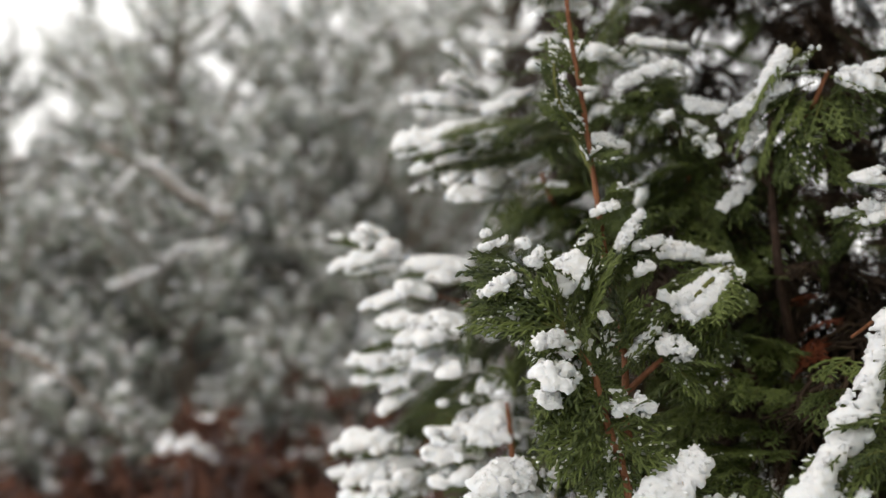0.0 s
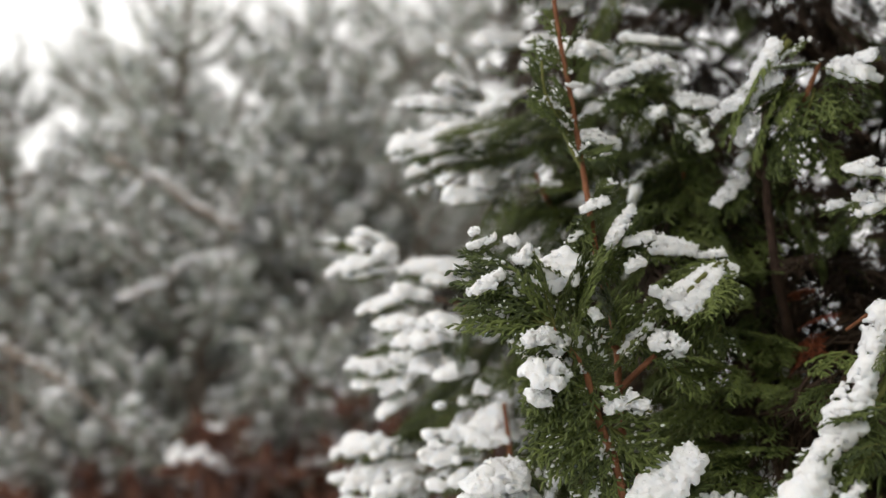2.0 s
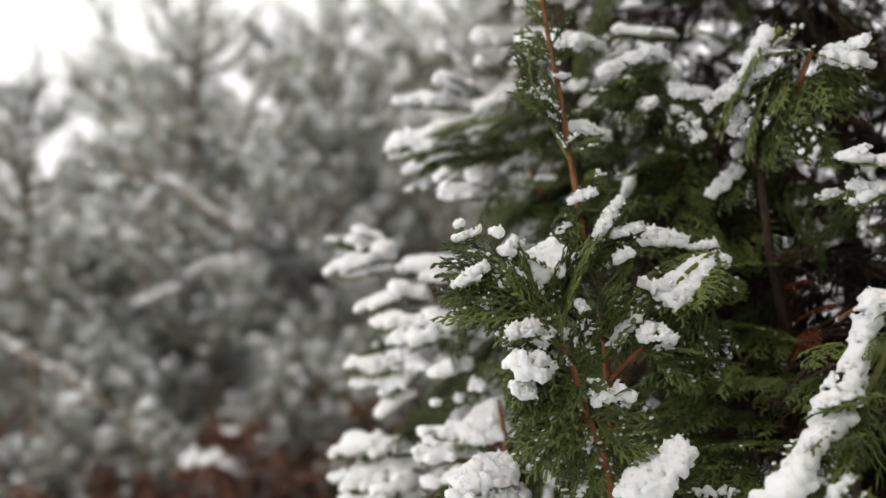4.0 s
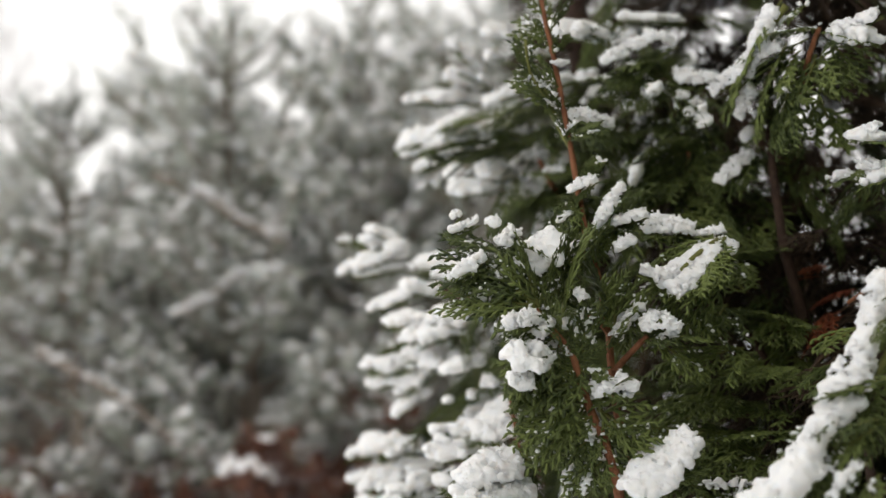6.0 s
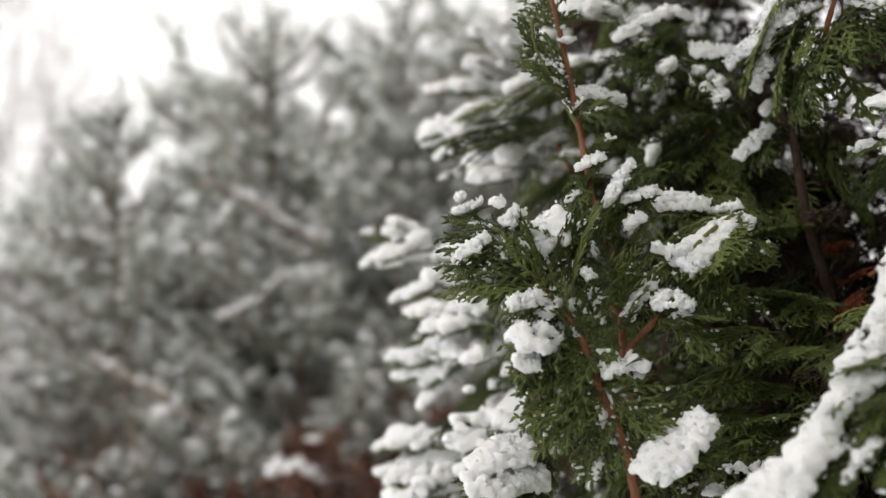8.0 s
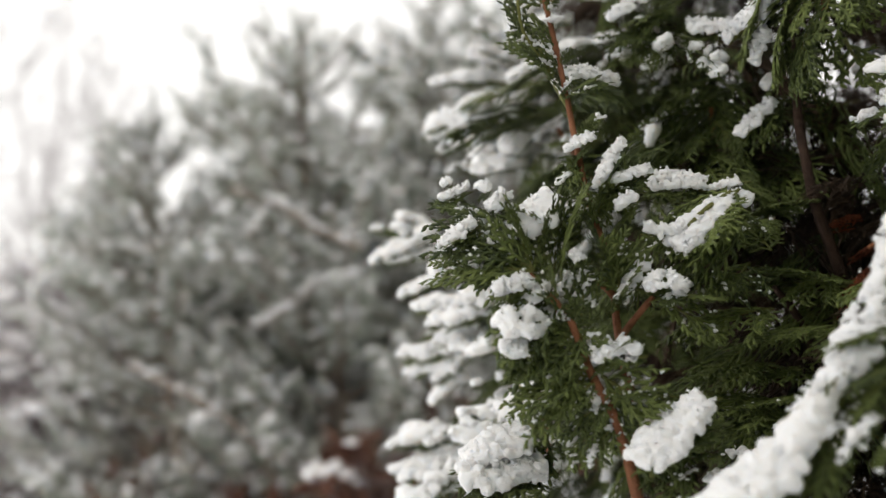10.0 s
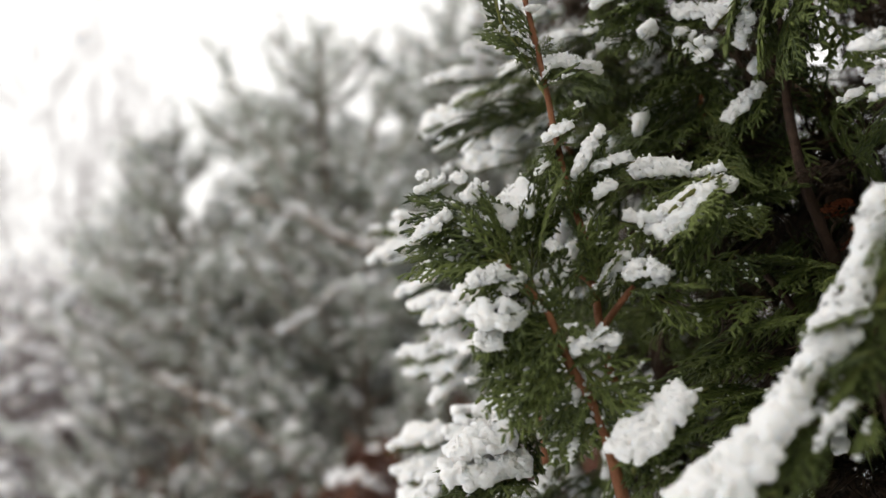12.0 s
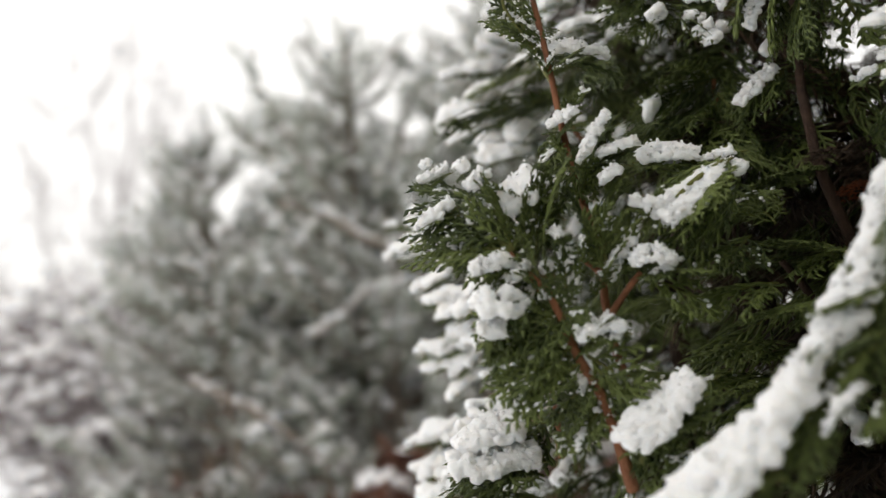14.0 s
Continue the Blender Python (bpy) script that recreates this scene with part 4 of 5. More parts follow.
spray(right_thuja, (0.3, 0.77, 1.558), (0.266, 0.78, 1.53), .25, 0, .28, .006)
spray(right_thuja, (0.297, 0.8, 1.548), (0.262, 0.8, 1.519), .3, 0, .5, .010)
spray(right_thuja, (0.309, 0.75, 1.573), (0.28, 0.74, 1.543), .45, 10, .05, .005)
spray(right_thuja, (0.305, 0.76, 1.554), (0.272, 0.75, 1.5), .4, 10, .0, .0)
spray(right_thuja, (0.312, 0.77, 1.552), (0.288, 0.76, 1.505), .4, 10, .0, .0)
spray(right_thuja, (0.317, 0.75, 1.568), (0.298, 0.73, 1.529), .5, 10, .05, .005)
spray(right_thuja, (0.325, 0.75, 1.567), (0.331, 0.73, 1.533), .5, 10, .05, .005)
spray(right_thuja, (0.33, 0.75, 1.575), (0.346, 0.72, 1.546), .45, 10, .05, .005)
spray(right_thuja, (0.324, 0.74, 1.581), (0.35, 0.71, 1.571), .3, 0, .95, .013)
spray(right_thuja, (0.328, 0.74, 1.576), (0.337, 0.72, 1.572), .3, 0, .9, .012)
spray(right_thuja, (0.33, 0.78, 1.539), (0.336, 0.76, 1.497), .45, 10, .0, .0)
spray(right_thuja, (0.29, 0.83, 1.513), (0.242, 0.8, 1.478), .3, 0, .28, .006)
spray(right_thuja, (0.287, 0.83, 1.509), (0.261, 0.81, 1.493), .35, 0, .28, .006)
spray(right_thuja, (0.361, 0.7, 1.48), (0.326, 0.71, 1.496), .3, 0, .9, .011)
spray(right_thuja, (0.362, 0.7, 1.464), (0.329, 0.72, 1.463), .35, 0, .9, .013)
spray(right_thuja, (0.358, 0.72, 1.464), (0.319, 0.74, 1.479), .2, 0, .7, .007)
spray(right_thuja, (0.377, 0.8, 1.455), (0.34, 0.82, 1.453), .3, 0, .4, .008)
spray(right_thuja, (0.244, 0.77, 1.345), (0.182, 0.7, 1.353), .35, 10, .12, .006)
spray(right_thuja, (0.23, 0.75, 1.371), (0.181, 0.7, 1.378), .35, 0, .5, .007)
spray(right_thuja, (0.233, 0.76, 1.38), (0.216, 0.72, 1.364), .4, 0, .3, .006)
spray(right_thuja, (0.27, 0.78, 1.329), (0.228, 0.73, 1.328), .45, 0, .1, .006)
spray(right_thuja, (0.292, 0.82, 1.359), (0.255, 0.76, 1.383), .45, 0, .1, .006)
spray(right_thuja, (0.302, 0.82, 1.367), (0.263, 0.77, 1.36), .45, 0, .05, .006)
spray(right_thuja, (0.298, 0.82, 1.34), (0.271, 0.76, 1.313), .45, 0, .1, .006)
spray(right_thuja, (0.251, 0.78, 1.388), (0.235, 0.75, 1.41), .45, 0, .1, .006)
spray(right_thuja, (0.254, 0.8, 1.412), (0.226, 0.74, 1.418), .45, 0, .2, .006)
spray(right_thuja, (0.285, 0.82, 1.416), (0.255, 0.77, 1.436), .45, 0, .15, .006)
spray(right_thuja, (0.313, 0.72, 1.355), (0.277, 0.68, 1.346), .35, 0, .05, .006)
spray(right_thuja, (0.31, 0.72, 1.331), (0.265, 0.67, 1.328), .35, 0, .05, .006)
spray(right_thuja, (0.245, 0.8, 1.304), (0.181, 0.75, 1.318), .4, 10, .0, .0)
spray(right_thuja, (0.279, 0.8, 1.297), (0.227, 0.75, 1.304), .4, 10, .0, .0)
spray(right_thuja, (0.276, 0.78, 1.277), (0.209, 0.73, 1.288), .4, 10, .2, .006)
spray(right_thuja, (0.238, 0.78, 1.279), (0.185, 0.73, 1.29), .4, 10, .2, .006)
spray(right_thuja, (0.259, 0.74, 1.257), (0.201, 0.7, 1.263), .35, 0, .5, .007)
spray(right_thuja, (0.238, 0.73, 1.236), (0.183, 0.69, 1.254), .35, 0, .7, .008)
spray(right_thuja, (0.245, 0.76, 1.268), (0.192, 0.71, 1.274), .35, 0, .4, .007)
spray(right_thuja, (0.178, 0.74, 1.288), (0.131, 0.69, 1.307), .4, 0, .6, .008)
spray(right_thuja, (0.173, 0.74, 1.28), (0.133, 0.69, 1.292), .4, 0, .5, .008)
spray(right_thuja, (0.168, 0.72, 1.258), (0.127, 0.68, 1.274), .4, 0, .6, .008)
spray(near_thuja, (0.195, 0.705, 1.29), (0.16, 0.68, 1.278), .38, 0, .28, .006)
spray(near_thuja, (0.185, 0.695, 1.28), (0.149, 0.67, 1.261), .36, 0, .28, .006)
spray(near_thuja, (0.173, 0.69, 1.266), (0.135, 0.665, 1.25), .33, 0, .28, .006)
spray(near_thuja, (0.173, 0.68, 1.248), (0.141, 0.66, 1.241), .4, 0, .28, .006)
spray(near_thuja, (0.185, 0.68, 1.255), (0.165, 0.66, 1.267), .5, 0, .2, .008)
spray(near_thuja, (0.307, 0.61, 1.38), (0.288, 0.635, 1.362), .2, 0, .45, .007)
spray(near_thuja, (0.294, 0.61, 1.354), (0.277, 0.63, 1.346), .22, 0, .45, .007)
spray(near_thuja, (0.291, 0.595, 1.326), (0.245, 0.61, 1.323), .15, 0, .45, .007)
spray(near_thuja, (0.276, 0.59, 1.321), (0.258, 0.6, 1.324), .25, 0, .45, .007)
spray(near_thuja, (0.252, 0.59, 1.304), (0.228, 0.6, 1.298), .2, 0, .45, .007)
spray(near_thuja, (0.24, 0.585, 1.289), (0.213, 0.595, 1.287), .2, 0, .45, .007)
spray(near_thuja, (0.235, 0.58, 1.271), (0.205, 0.59, 1.272), .22, 0, .45, .007)
spray(near_thuja, (0.224, 0.575, 1.257), (0.191, 0.585, 1.258), .22, 0, .45, .007)
spray(near_thuja, (0.218, 0.57, 1.242), (0.175, 0.575, 1.245), .22, 0, .45, .007)
spray(near_thuja, (0.277, 0.59, 1.303), (0.249, 0.59, 1.302), .4, 20, .05, .006)
spray(near_thuja, (0.273, 0.59, 1.297), (0.242, 0.595, 1.283), .4, 10, .4, .007)
spray(near_thuja, (0.265, 0.58, 1.28), (0.237, 0.585, 1.266), .4, 10, .5, .008)
spray(near_thuja, (0.27, 0.58, 1.274), (0.254, 0.575, 1.257), .4, 10, .4, .007)
spray(near_thuja, (0.295, 0.61, 1.361), (0.281, 0.6, 1.352), .4, 10, .2, .007)
spray(front_thuja, (0.112, 0.66, 1.325), (0.065, 0.63, 1.303), 0.4, -45, 0.37, .006)
spray(front_thuja, (0.115, 0.665, 1.345), (0.076, 0.64, 1.329), 0.4, -45, 0.47, .006)
spray(front_thuja, (0.119, 0.67, 1.313), (0.154, 0.65, 1.293), 0.4, 45, 0.37, .006)
spray(front_thuja, (0.118, 0.675, 1.307), (0.125, 0.66, 1.265), 0.4, 40, 0.52, .006)
spray(front_thuja, (0.102, 0.66, 1.346), (0.089, 0.64, 1.316), 0.5, -40, 0.42, .006)
spray(front_thuja, (0.163, 0.69, 1.36), (0.207, 0.69, 1.336), 0.35, 40, 0.40, .006)
spray(front_thuja, (0.088, 0.665, 1.382), (0.045, 0.65, 1.399), 0.42, -50, 0.52, .006)
spray(front_thuja, (0.088, 0.665, 1.382), (0.058, 0.66, 1.422), 0.4, -50, 0.52, .006)
spray(front_thuja, (0.087, 0.67, 1.384), (0.083, 0.66, 1.44), 0.3, -55, 0.42, .006)
spray(front_thuja, (0.096, 0.67, 1.377), (0.108, 0.672, 1.44), 0.22, -55, 0.42, .006)
spray(front_thuja, (0.129, 0.712, 1.485), (0.14, 0.71, 1.498), 0.4, 45, 0.42, .006)
spray(front_thuja, (0.108, 0.72, 1.55), (0.093, 0.72, 1.579), 0.4, -50, 0.42, .006)
spray(front_thuja, (0.112, 0.72, 1.534), (0.102, 0.715, 1.56), 0.4, -50, 0.42, .006)
spray(front_thuja, (0.115, 0.73, 1.583), (0.098, 0.73, 1.623), 0.35, -50, 0.42, .006)
spray(front_thuja, (0.115, 0.72, 1.512), (0.123, 0.715, 1.529), 0.4, 45, 0.52, .006)
spray(front_thuja, (0.123, 0.71, 1.466), (0.108, 0.7, 1.446), 0.35, -45, 0.37, .006)
spray(front_thuja, (0.106, 0.66, 1.346), (0.124, 0.65, 1.335), 0.5, 45, 0.42, .006)
spray(front_thuja, (0.1, 0.66, 1.361), (0.083, 0.645, 1.348), 0.5, -45, 0.42, .006)
spray(front_thuja, (0.122, 0.68, 1.289), (0.094, 0.66, 1.264), 0.4, -45, 0.60, .006)
spray(front_thuja, (0.075, 0.68, 1.395), (0.063, 0.67, 1.364), 0.4, -45, 0.32, .006)
spray(front_thuja, (0.142, 0.7, 1.374), (0.173, 0.69, 1.379), 0.4, 40, 0.42, .006)
hanging_frond(right_thuja, (0.217, 0.82, 1.566), (0.191, 0.8, 1.607), 0.5, -45)
hanging_frond(right_thuja, (0.275, 0.82, 1.328), (0.181, 0.76, 1.323), 0.45, -25)
hanging_frond(right_thuja, (0.286, 0.82, 1.286), (0.204, 0.76, 1.277), 0.45, -25)
hanging_frond(right_thuja, (0.255, 0.84, 1.3), (0.17, 0.78, 1.297), 0.45, -25)
hanging_frond(right_thuja, (0.243, 0.86, 1.5), (0.17, 0.8, 1.482), 0.5, -40)
hanging_frond(right_thuja, (0.25, 0.86, 1.52), (0.178, 0.8, 1.51), 0.5, -40)
hanging_frond(right_thuja, (0.234, 0.85, 1.484), (0.239, 0.79, 1.455), 0.5, 30)
hanging_frond(right_thuja, (0.23, 0.86, 1.517), (0.234, 0.8, 1.476), 0.5, 30)
hanging_frond(right_thuja, (0.223, 0.8, 1.453), (0.256, 0.77, 1.442), 0.45, 35)
hanging_frond(right_thuja, (0.251, 0.82, 1.425), (0.27, 0.78, 1.428), 0.45, 35)
hanging_frond(right_thuja, (0.318, 0.84, 1.362), (0.248, 0.78, 1.349), 0.45, -25)
hanging_frond(right_thuja, (0.325, 0.86, 1.407), (0.262, 0.8, 1.394), 0.45, -30)
snow_sheet(front_thuja, [(0.234, 0.727, 1.424), (0.215, 0.715, 1.417), (0.195, 0.7, 1.404), (0.178, 0.69, 1.392)], [0.0081, 0.0109, 0.0135, 0.0095], 0.008)
snow_sheet(front_thuja, [(0.161, 0.69, 1.407), (0.173, 0.69, 1.402), (0.189, 0.7, 1.403)], [0.0033, 0.0057, 0.0087], 0.006)
snow_sheet(front_thuja, [(0.169, 0.73, 1.443), (0.185, 0.73, 1.444), (0.208, 0.735, 1.437)], [0.0070, 0.0111, 0.0066], 0.008)
snow_sheet(front_thuja, [(0.21, 0.735, 1.432), (0.231, 0.735, 1.436)], [0.0041, 0.0036], 0.005)
snow_sheet(front_thuja, [(0.156, 0.705, 1.472), (0.145, 0.7, 1.457), (0.134, 0.7, 1.441)], [0.0039, 0.0063, 0.0048], 0.006)
snow_sheet(front_thuja, [(0.181, 0.676, 1.363), (0.169, 0.676, 1.37), (0.157, 0.68, 1.368)], [0.0028, 0.0092, 0.0065], 0.008)
snow_sheet(front_thuja, [(0.162, 0.69, 1.387), (0.15, 0.69, 1.376), (0.139, 0.69, 1.361)], [0.0061, 0.0070, 0.0038], 0.007)
snow_sheet(front_thuja, [(0.147, 0.655, 1.326), (0.132, 0.66, 1.332), (0.117, 0.66, 1.326)], [0.0022, 0.0099, 0.0058], 0.008)
snow_sheet(near_thuja, [(0.136, 0.65, 1.258), (0.159, 0.66, 1.275), (0.182, 0.665, 1.29)], [0.0112, 0.0154, 0.0092], 0.012)
snow_sheet(front_thuja, [(0.087, 0.65, 1.347), (0.075, 0.64, 1.355), (0.064, 0.635, 1.349)], [0.0046, 0.0179, 0.0090], 0.011)
snow_sheet(front_thuja, [(0.084, 0.655, 1.378), (0.074, 0.645, 1.378), (0.063, 0.64, 1.373)], [0.0086, 0.0074, 0.0034], 0.008)
snow_sheet(front_thuja, [(0.092, 0.66, 1.377), (0.084, 0.65, 1.366)], [0.0070, 0.0091], 0.007)
snow_sheet(front_thuja, [(0.076, 0.64, 1.335), (0.061, 0.635, 1.338)], [0.0073, 0.0100], 0.009)
snow_sheet(front_thuja, [(0.105, 0.68, 1.436), (0.092, 0.675, 1.424), (0.079, 0.67, 1.413)], [0.0096, 0.0191, 0.0083], 0.01)
snow_sheet(front_thuja, [(0.108, 0.68, 1.427), (0.113, 0.68, 1.416)], [0.0121, 0.0084], 0.007)
snow_sheet(front_thuja, [(0.122, 0.73, 1.533), (0.139, 0.74, 1.533), (0.159, 0.765, 1.528)], [0.0061, 0.0083, 0.0027], 0.007)
snow_sheet(front_thuja, [(0.137, 0.7, 1.478), (0.127, 0.7, 1.474), (0.116, 0.7, 1.47)], [0.0029, 0.0048, 0.0024], 0.005)
snow_sheet(front_thuja, [(0.06, 0.715, 1.274), (0.041, 0.705, 1.273), (0.02, 0.7, 1.264)], [0.0140, 0.0213, 0.0100], 0.012)
snow_sheet(front_thuja, [(0.069, 0.71, 1.253), (0.044, 0.7, 1.256), (0.015, 0.69, 1.254)], [0.0088, 0.0163, 0.0123], 0.012)
snow_sheet(front_thuja, [(0.17, 0.71, 1.45), (0.157, 0.7, 1.447), (0.145, 0.7, 1.443)], [0.0039, 0.0058, 0.0038], 0.005)
snow_sheet(front_thuja, [(0.16, 0.69, 1.429), (0.153, 0.69, 1.429), (0.146, 0.69, 1.422)], [0.0028, 0.0057, 0.0038], 0.005)
snow_sheet(front_thuja, [(0.075, 0.668, 1.441), (0.064, 0.662, 1.431)], [0.0088, 0.0059], 0.007)
snow_sheet(front_thuja, [(0.064, 0.668, 1.448), (0.055, 0.665, 1.446)], [0.0050, 0.0041], 0.005)
snow_sheet(front_thuja, [(0.049, 0.672, 1.45), (0.029, 0.67, 1.445)], [0.0032, 0.0028], 0.004)
snow_sheet(front_thuja, [(0.037, 0.675, 1.458), (0.03, 0.675, 1.455)], [0.0028, 0.0028], 0.004)
snow_sheet(front_thuja, [(0.052, 0.66, 1.424), (0.042, 0.655, 1.419), (0.031, 0.652, 1.411)], [0.0029, 0.0059, 0.0029], 0.005)
snow_sheet(front_thuja, [(0.118, 0.665, 1.387), (0.111, 0.66, 1.395)], [0.0063, 0.0040], 0.005)
snow_sheet(front_thuja, [(0.122, 0.675, 1.363), (0.11, 0.67, 1.366)], [0.0065, 0.0047], 0.005)
snow_sheet(front_thuja, [(0.105, 0.67, 1.371), (0.103, 0.67, 1.377)], [0.0077, 0.0035], 0.005)
snow_sheet(front_thuja, [(0.081, 0.7, 1.306), (0.095, 0.69, 1.3), (0.113, 0.69, 1.305)], [0.0049, 0.0086, 0.0061], 0.007)
snow_sheet(front_thuja, [(0.22, 0.81, 1.606), (0.207, 0.8, 1.612), (0.183, 0.8, 1.603), (0.16, 0.8, 1.593)], [0.0041, 0.0081, 0.0080, 0.0046], 0.008)
snow_sheet(front_thuja, [(0.256, 0.81, 1.571), (0.237, 0.81, 1.574), (0.22, 0.81, 1.578)], [0.0047, 0.0105, 0.0081], 0.009)
snow_sheet(right_thuja, [(0.29, 0.74, 1.607), (0.281, 0.75, 1.588), (0.275, 0.757, 1.574), (0.262, 0.772, 1.561), (0.247, 0.785, 1.553)], [0.0094, 0.0094, 0.0094, 0.0078, 0.0051], 0.009)
snow_sheet(right_thuja, [(0.292, 0.74, 1.574), (0.276, 0.75, 1.57), (0.272, 0.765, 1.553), (0.262, 0.775, 1.529)], [0.0044, 0.0055, 0.0066, 0.0044], 0.006)
snow_sheet(right_thuja, [(0.275, 0.806, 1.505), (0.259, 0.8, 1.493), (0.244, 0.795, 1.48)], [0.0052, 0.0074, 0.0039], 0.006)
snow_sheet(right_thuja, [(0.354, 0.71, 1.582), (0.34, 0.72, 1.579), (0.326, 0.735, 1.579)], [0.0070, 0.0065, 0.0038], 0.006)
snow_sheet(right_thuja, [(0.34, 0.71, 1.471), (0.327, 0.71, 1.469)], [0.0083, 0.0041], 0.007)
snow_sheet(right_thuja, [(0.34, 0.7, 1.496), (0.332, 0.71, 1.495)], [0.0072, 0.0042], 0.007)
snow_sheet(near_thuja, [(0.31, 0.63, 1.387), (0.296, 0.625, 1.373), (0.287, 0.62, 1.35), (0.268, 0.61, 1.321), (0.248, 0.6, 1.299), (0.226, 0.588, 1.274), (0.203, 0.578, 1.256), (0.178, 0.57, 1.238), (0.15, 0.56, 1.221)], [0.0092, 0.0097, 0.0077, 0.0110, 0.0085, 0.0127, 0.0136, 0.0134, 0.0117], 0.014)
spray_dead = [((0.294, 0.79, 1.331), (0.306, 0.775, 1.368)), ((0.325, 0.8, 1.369), (0.291, 0.775, 1.356)), ((0.337, 0.8, 1.381), (0.307, 0.775, 1.387)), ((0.318, 0.8, 1.397), (0.297, 0.78, 1.411)), ((0.304, 0.79, 1.348), (0.312, 0.77, 1.356))]
for k, (a, b) in enumerate(spray_dead):
    link("dead_spray", DEAD_TEMPLATES[k % 2][0], [], right_thuja, spray_pose(a, b, 0.42, 20), "red-brown dead spray")


# ---- inner and outer foliage that fills the row ----
def filler(tree, count, xs, zs, front, deep, seed, cover, size=(0.08, 0.15), kinds=FRONDS):
    """Sprays that grow outward from the row's middle, facing the open side."""
    rng = random.Random(seed)
    for _ in range(count):
        x, z = rng.uniform(*xs), rng.uniform(*zs)
        y = front - 0.45 * x + rng.uniform(0, 1) ** 1.3 * deep
        away = Vector((rng.uniform(-0.9, 0.6), rng.uniform(-1.0, 0.25), rng.uniform(-0.45, 0.35))).normalized()
        long = rng.uniform(*size)
        base = Vector((x, y, z))
        mesh, rests = rng.choice(kinds)
        m = spray_pose(base, base + away * long, rng.uniform(0.36, 0.52), rng.uniform(-35, 35))
        ob = link("spray", mesh, [], tree, m)
        if rng.random() < cover:
            w = np.array(m)
            p = rests[:, :3] @ w[:3, :3].T + w[:3, 3]
            r = rng.uniform(0.0055, 0.0075)
            some = [(*(q + (0, 0, r * 0.3)), r * rng.uniform(0.7, 1.2)) for q in p if rng.random() < 0.4]
            got = snow_mesh(some, 0.0028)
            if got:
                tagged(link("snow_cap", joined("snow_cap", *got), [snow_mat], ob), kind="stuff")


filler(front_thuja, 120, (0.1, 0.3), (1.12, 1.74), 0.99, 0.32, 31, 0.3)
filler(right_thuja, 60, (0.2, 0.52), (1.42, 1.9), 1.0, 0.35, 32, 0.05)
filler(right_thuja, 34, (0.2, 0.52), (1.1, 1.42), 1.0, 0.35, 46, 0.05)
# fronds darkened in colour deepen the shade between the green sprays
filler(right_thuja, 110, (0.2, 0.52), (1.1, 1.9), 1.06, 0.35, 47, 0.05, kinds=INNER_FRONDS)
filler(front_thuja, 45, (0.02, 0.14), (1.15, 1.5), 1.0, 0.15, 39, 0.5)
filler(near_thuja, 16, (0.18, 0.38), (1.1, 1.45), 0.94, 0.2, 40, 0.0)
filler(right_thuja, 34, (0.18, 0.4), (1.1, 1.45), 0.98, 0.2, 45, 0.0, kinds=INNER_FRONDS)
filler(front_thuja, 26, (0.11, 0.25), (1.45, 1.62), 0.99, 0.1, 44, 0.3)
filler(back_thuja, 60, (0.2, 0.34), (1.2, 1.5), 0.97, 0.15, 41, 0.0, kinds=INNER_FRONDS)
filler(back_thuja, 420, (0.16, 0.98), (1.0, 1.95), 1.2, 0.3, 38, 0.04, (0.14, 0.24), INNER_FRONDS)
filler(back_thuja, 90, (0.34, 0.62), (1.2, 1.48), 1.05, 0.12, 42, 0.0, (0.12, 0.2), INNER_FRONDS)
filler(near_thuja, 110, (0.45, 0.85), (1.05, 1.9), 0.98, 0.35, 33, 0.25)
filler(front_thuja, 50, (0.0, 0.32), (0.1, 1.1), 0.95, 0.3, 34, 0.3)
filler(right_thuja, 40, (0.2, 0.5), (0.1, 1.1), 0.95, 0.3, 35, 0.3)
filler(near_thuja, 60, (0.45, 0.85), (0.1, 1.05), 0.95, 0.3, 36, 0.3)
filler(near_thuja, 40, (0.2, 0.85), (1.9, 2.15), 1.05, 0.2, 37, 0.7)
# unseen upper boughs, added to roof the row over and shade its inside
filler(back_thuja, 150, (0.0, 0.95), (1.98, 2.5), 0.98, 0.5, 43, 0.5, (0.2, 0.3))

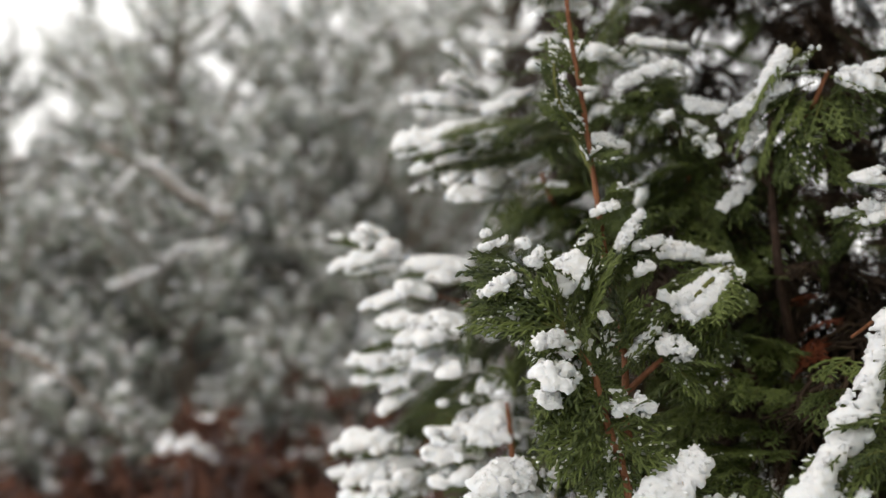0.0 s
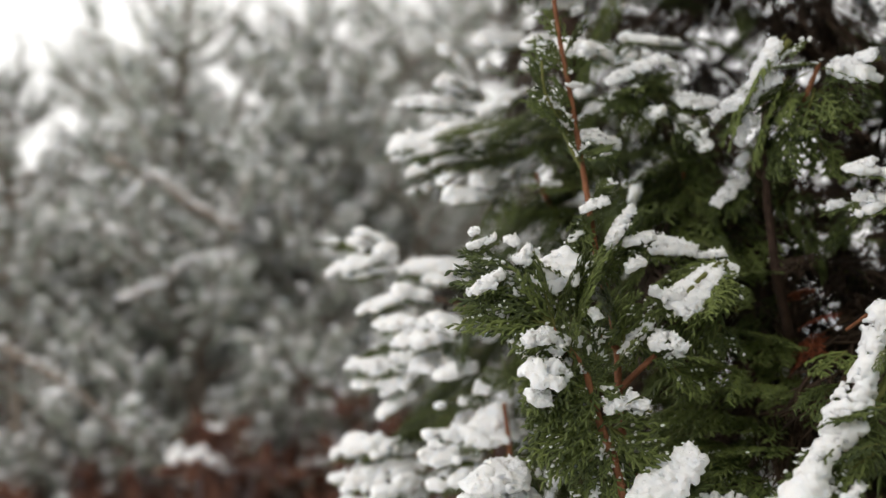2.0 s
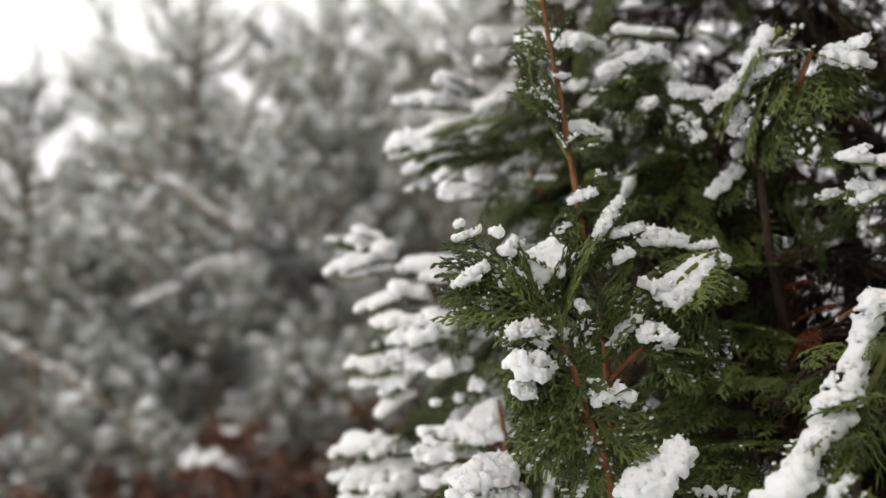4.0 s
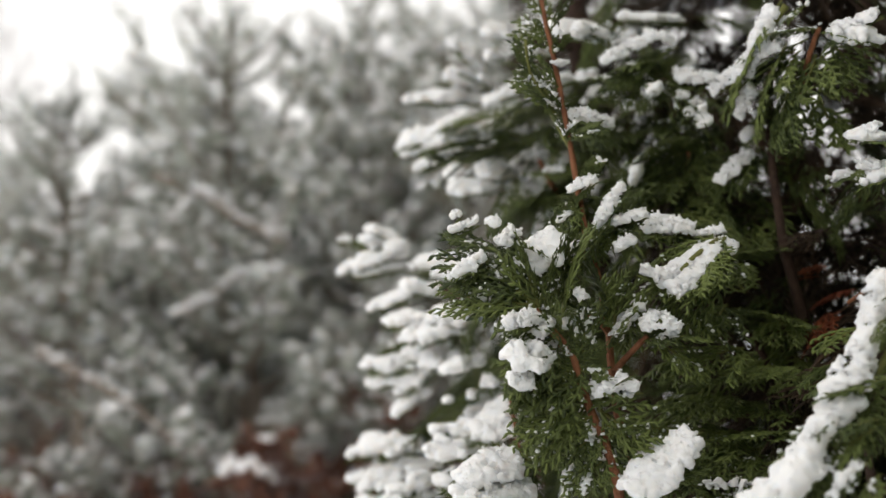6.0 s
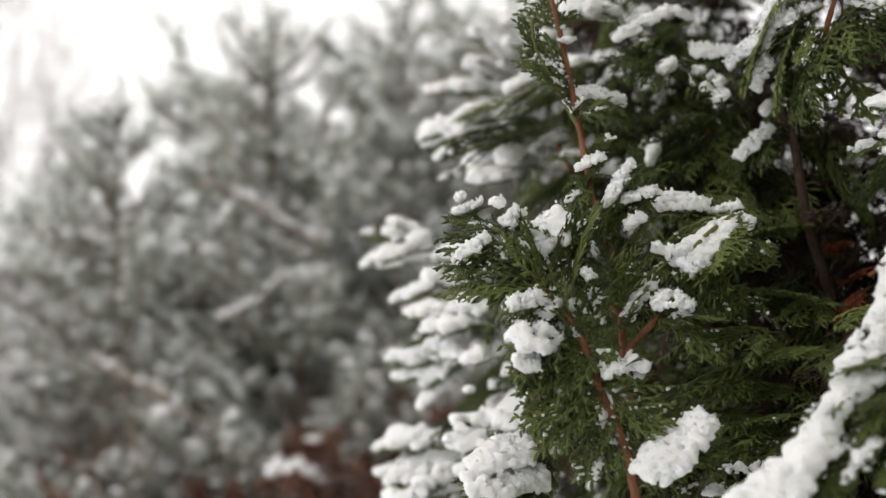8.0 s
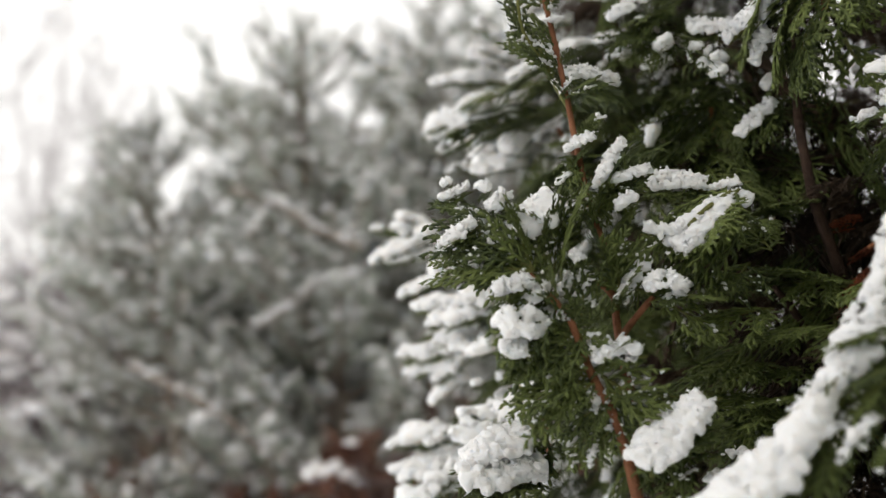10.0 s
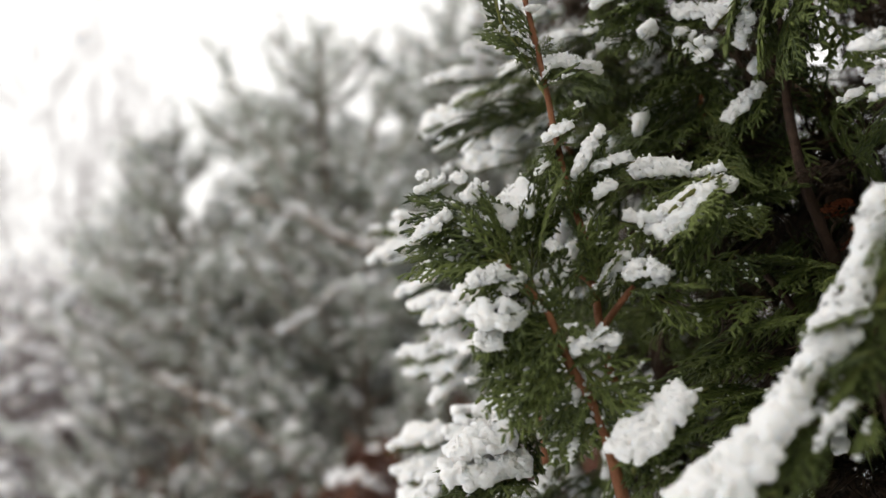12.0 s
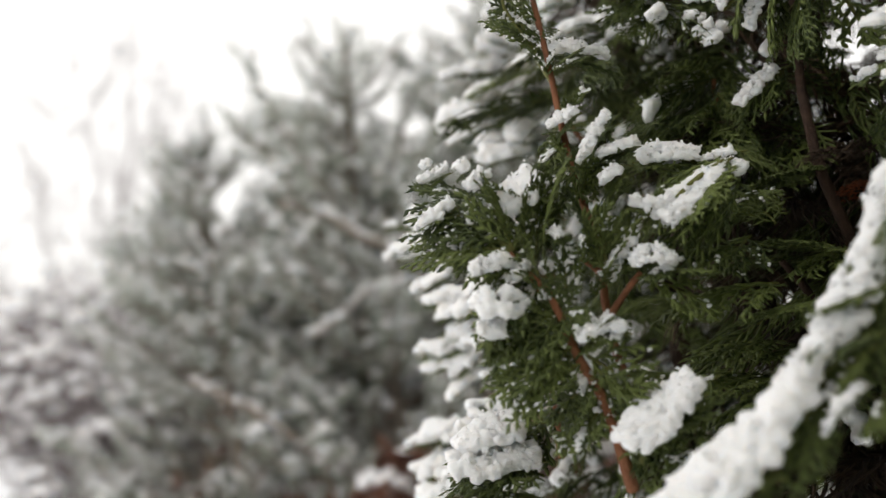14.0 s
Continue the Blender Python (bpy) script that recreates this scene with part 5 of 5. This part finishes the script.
# ---- dead grey boughs with snow along them, hanging among the pines ----
bough_rng = np.random.default_rng(4)
first_pine = [o for o in scene.objects if o.name == "pine_tree"][0]
for points, r in (([(-0.88, 2.38, 1.87), (-0.74, 2.34, 1.80), (-0.66, 2.36, 1.73), (-0.54, 2.40, 1.66)], 0.012), ([(-1.25, 2.42, 1.43), (-0.98, 2.36, 1.28), (-0.86, 2.38, 1.16), (-0.7, 2.42, 1.05)], 0.012),
                  ([(-0.86, 2.44, 1.50), (-0.76, 2.40, 1.53), (-0.68, 2.42, 1.585), (-0.58, 2.46, 1.60)], 0.007)):
    bough = link("dead_bough", mesh_of("dead_bough", *tube(points, r, r * 0.7, 8, 0.15)), [pine_bark], first_pine)
    p = np.array(points)
    spots = np.concatenate([p[k] + (p[k + 1] - p[k]) * np.linspace(0, 1, 9)[:, None] for k in range(3)])
    spots = spots[bough_rng.random(len(spots)) < 0.9]
    co, f = blobs(spots + (0, 0, r) + bough_rng.normal(0, 0.005, spots.shape), bough_rng.uniform(0.009, 0.017, len(spots)), bough_rng, 0.6)
    tagged(link("snow_load", joined("snow_load", co, f), [snow_mat], bough), kind="stuff")


# ---- a heap of snow on a dead bough low under the pines ----
def snow_heap(x, y, z, wide, high, seed):
    rng = np.random.default_rng(seed)
    balls = [(x + wide * u, y + rng.normal(0, 0.018), z + high * (0.5 * math.sin(9 * u + 0.6) - 0.5 * u) + rng.uniform(0, high * 0.3), rng.uniform(0.016, 0.028)) for u in np.linspace(-0.5, 0.5, 26)]
    heap = link("snow_mound", joined("snow_mound", *snow_mesh(balls, 0.006)), [snow_mat])
    tagged(heap, "heap of fresh snow lying on a low dead bough", "snow")


snow_heap(-0.605, 2.2, 1.10, 0.13, 0.035, 3)
link("dead_bough", mesh_of("dead_bough", *tube([(-0.72, 2.2, 1.08), (-0.6, 2.2, 1.085), (-0.5, 2.24, 1.06), (-0.36, 2.38, 0.9)], 0.007, 0.011, 8, 0.15)), [pine_bark], [o for o in scene.objects if o.name == "dry_shrub.001"][0])
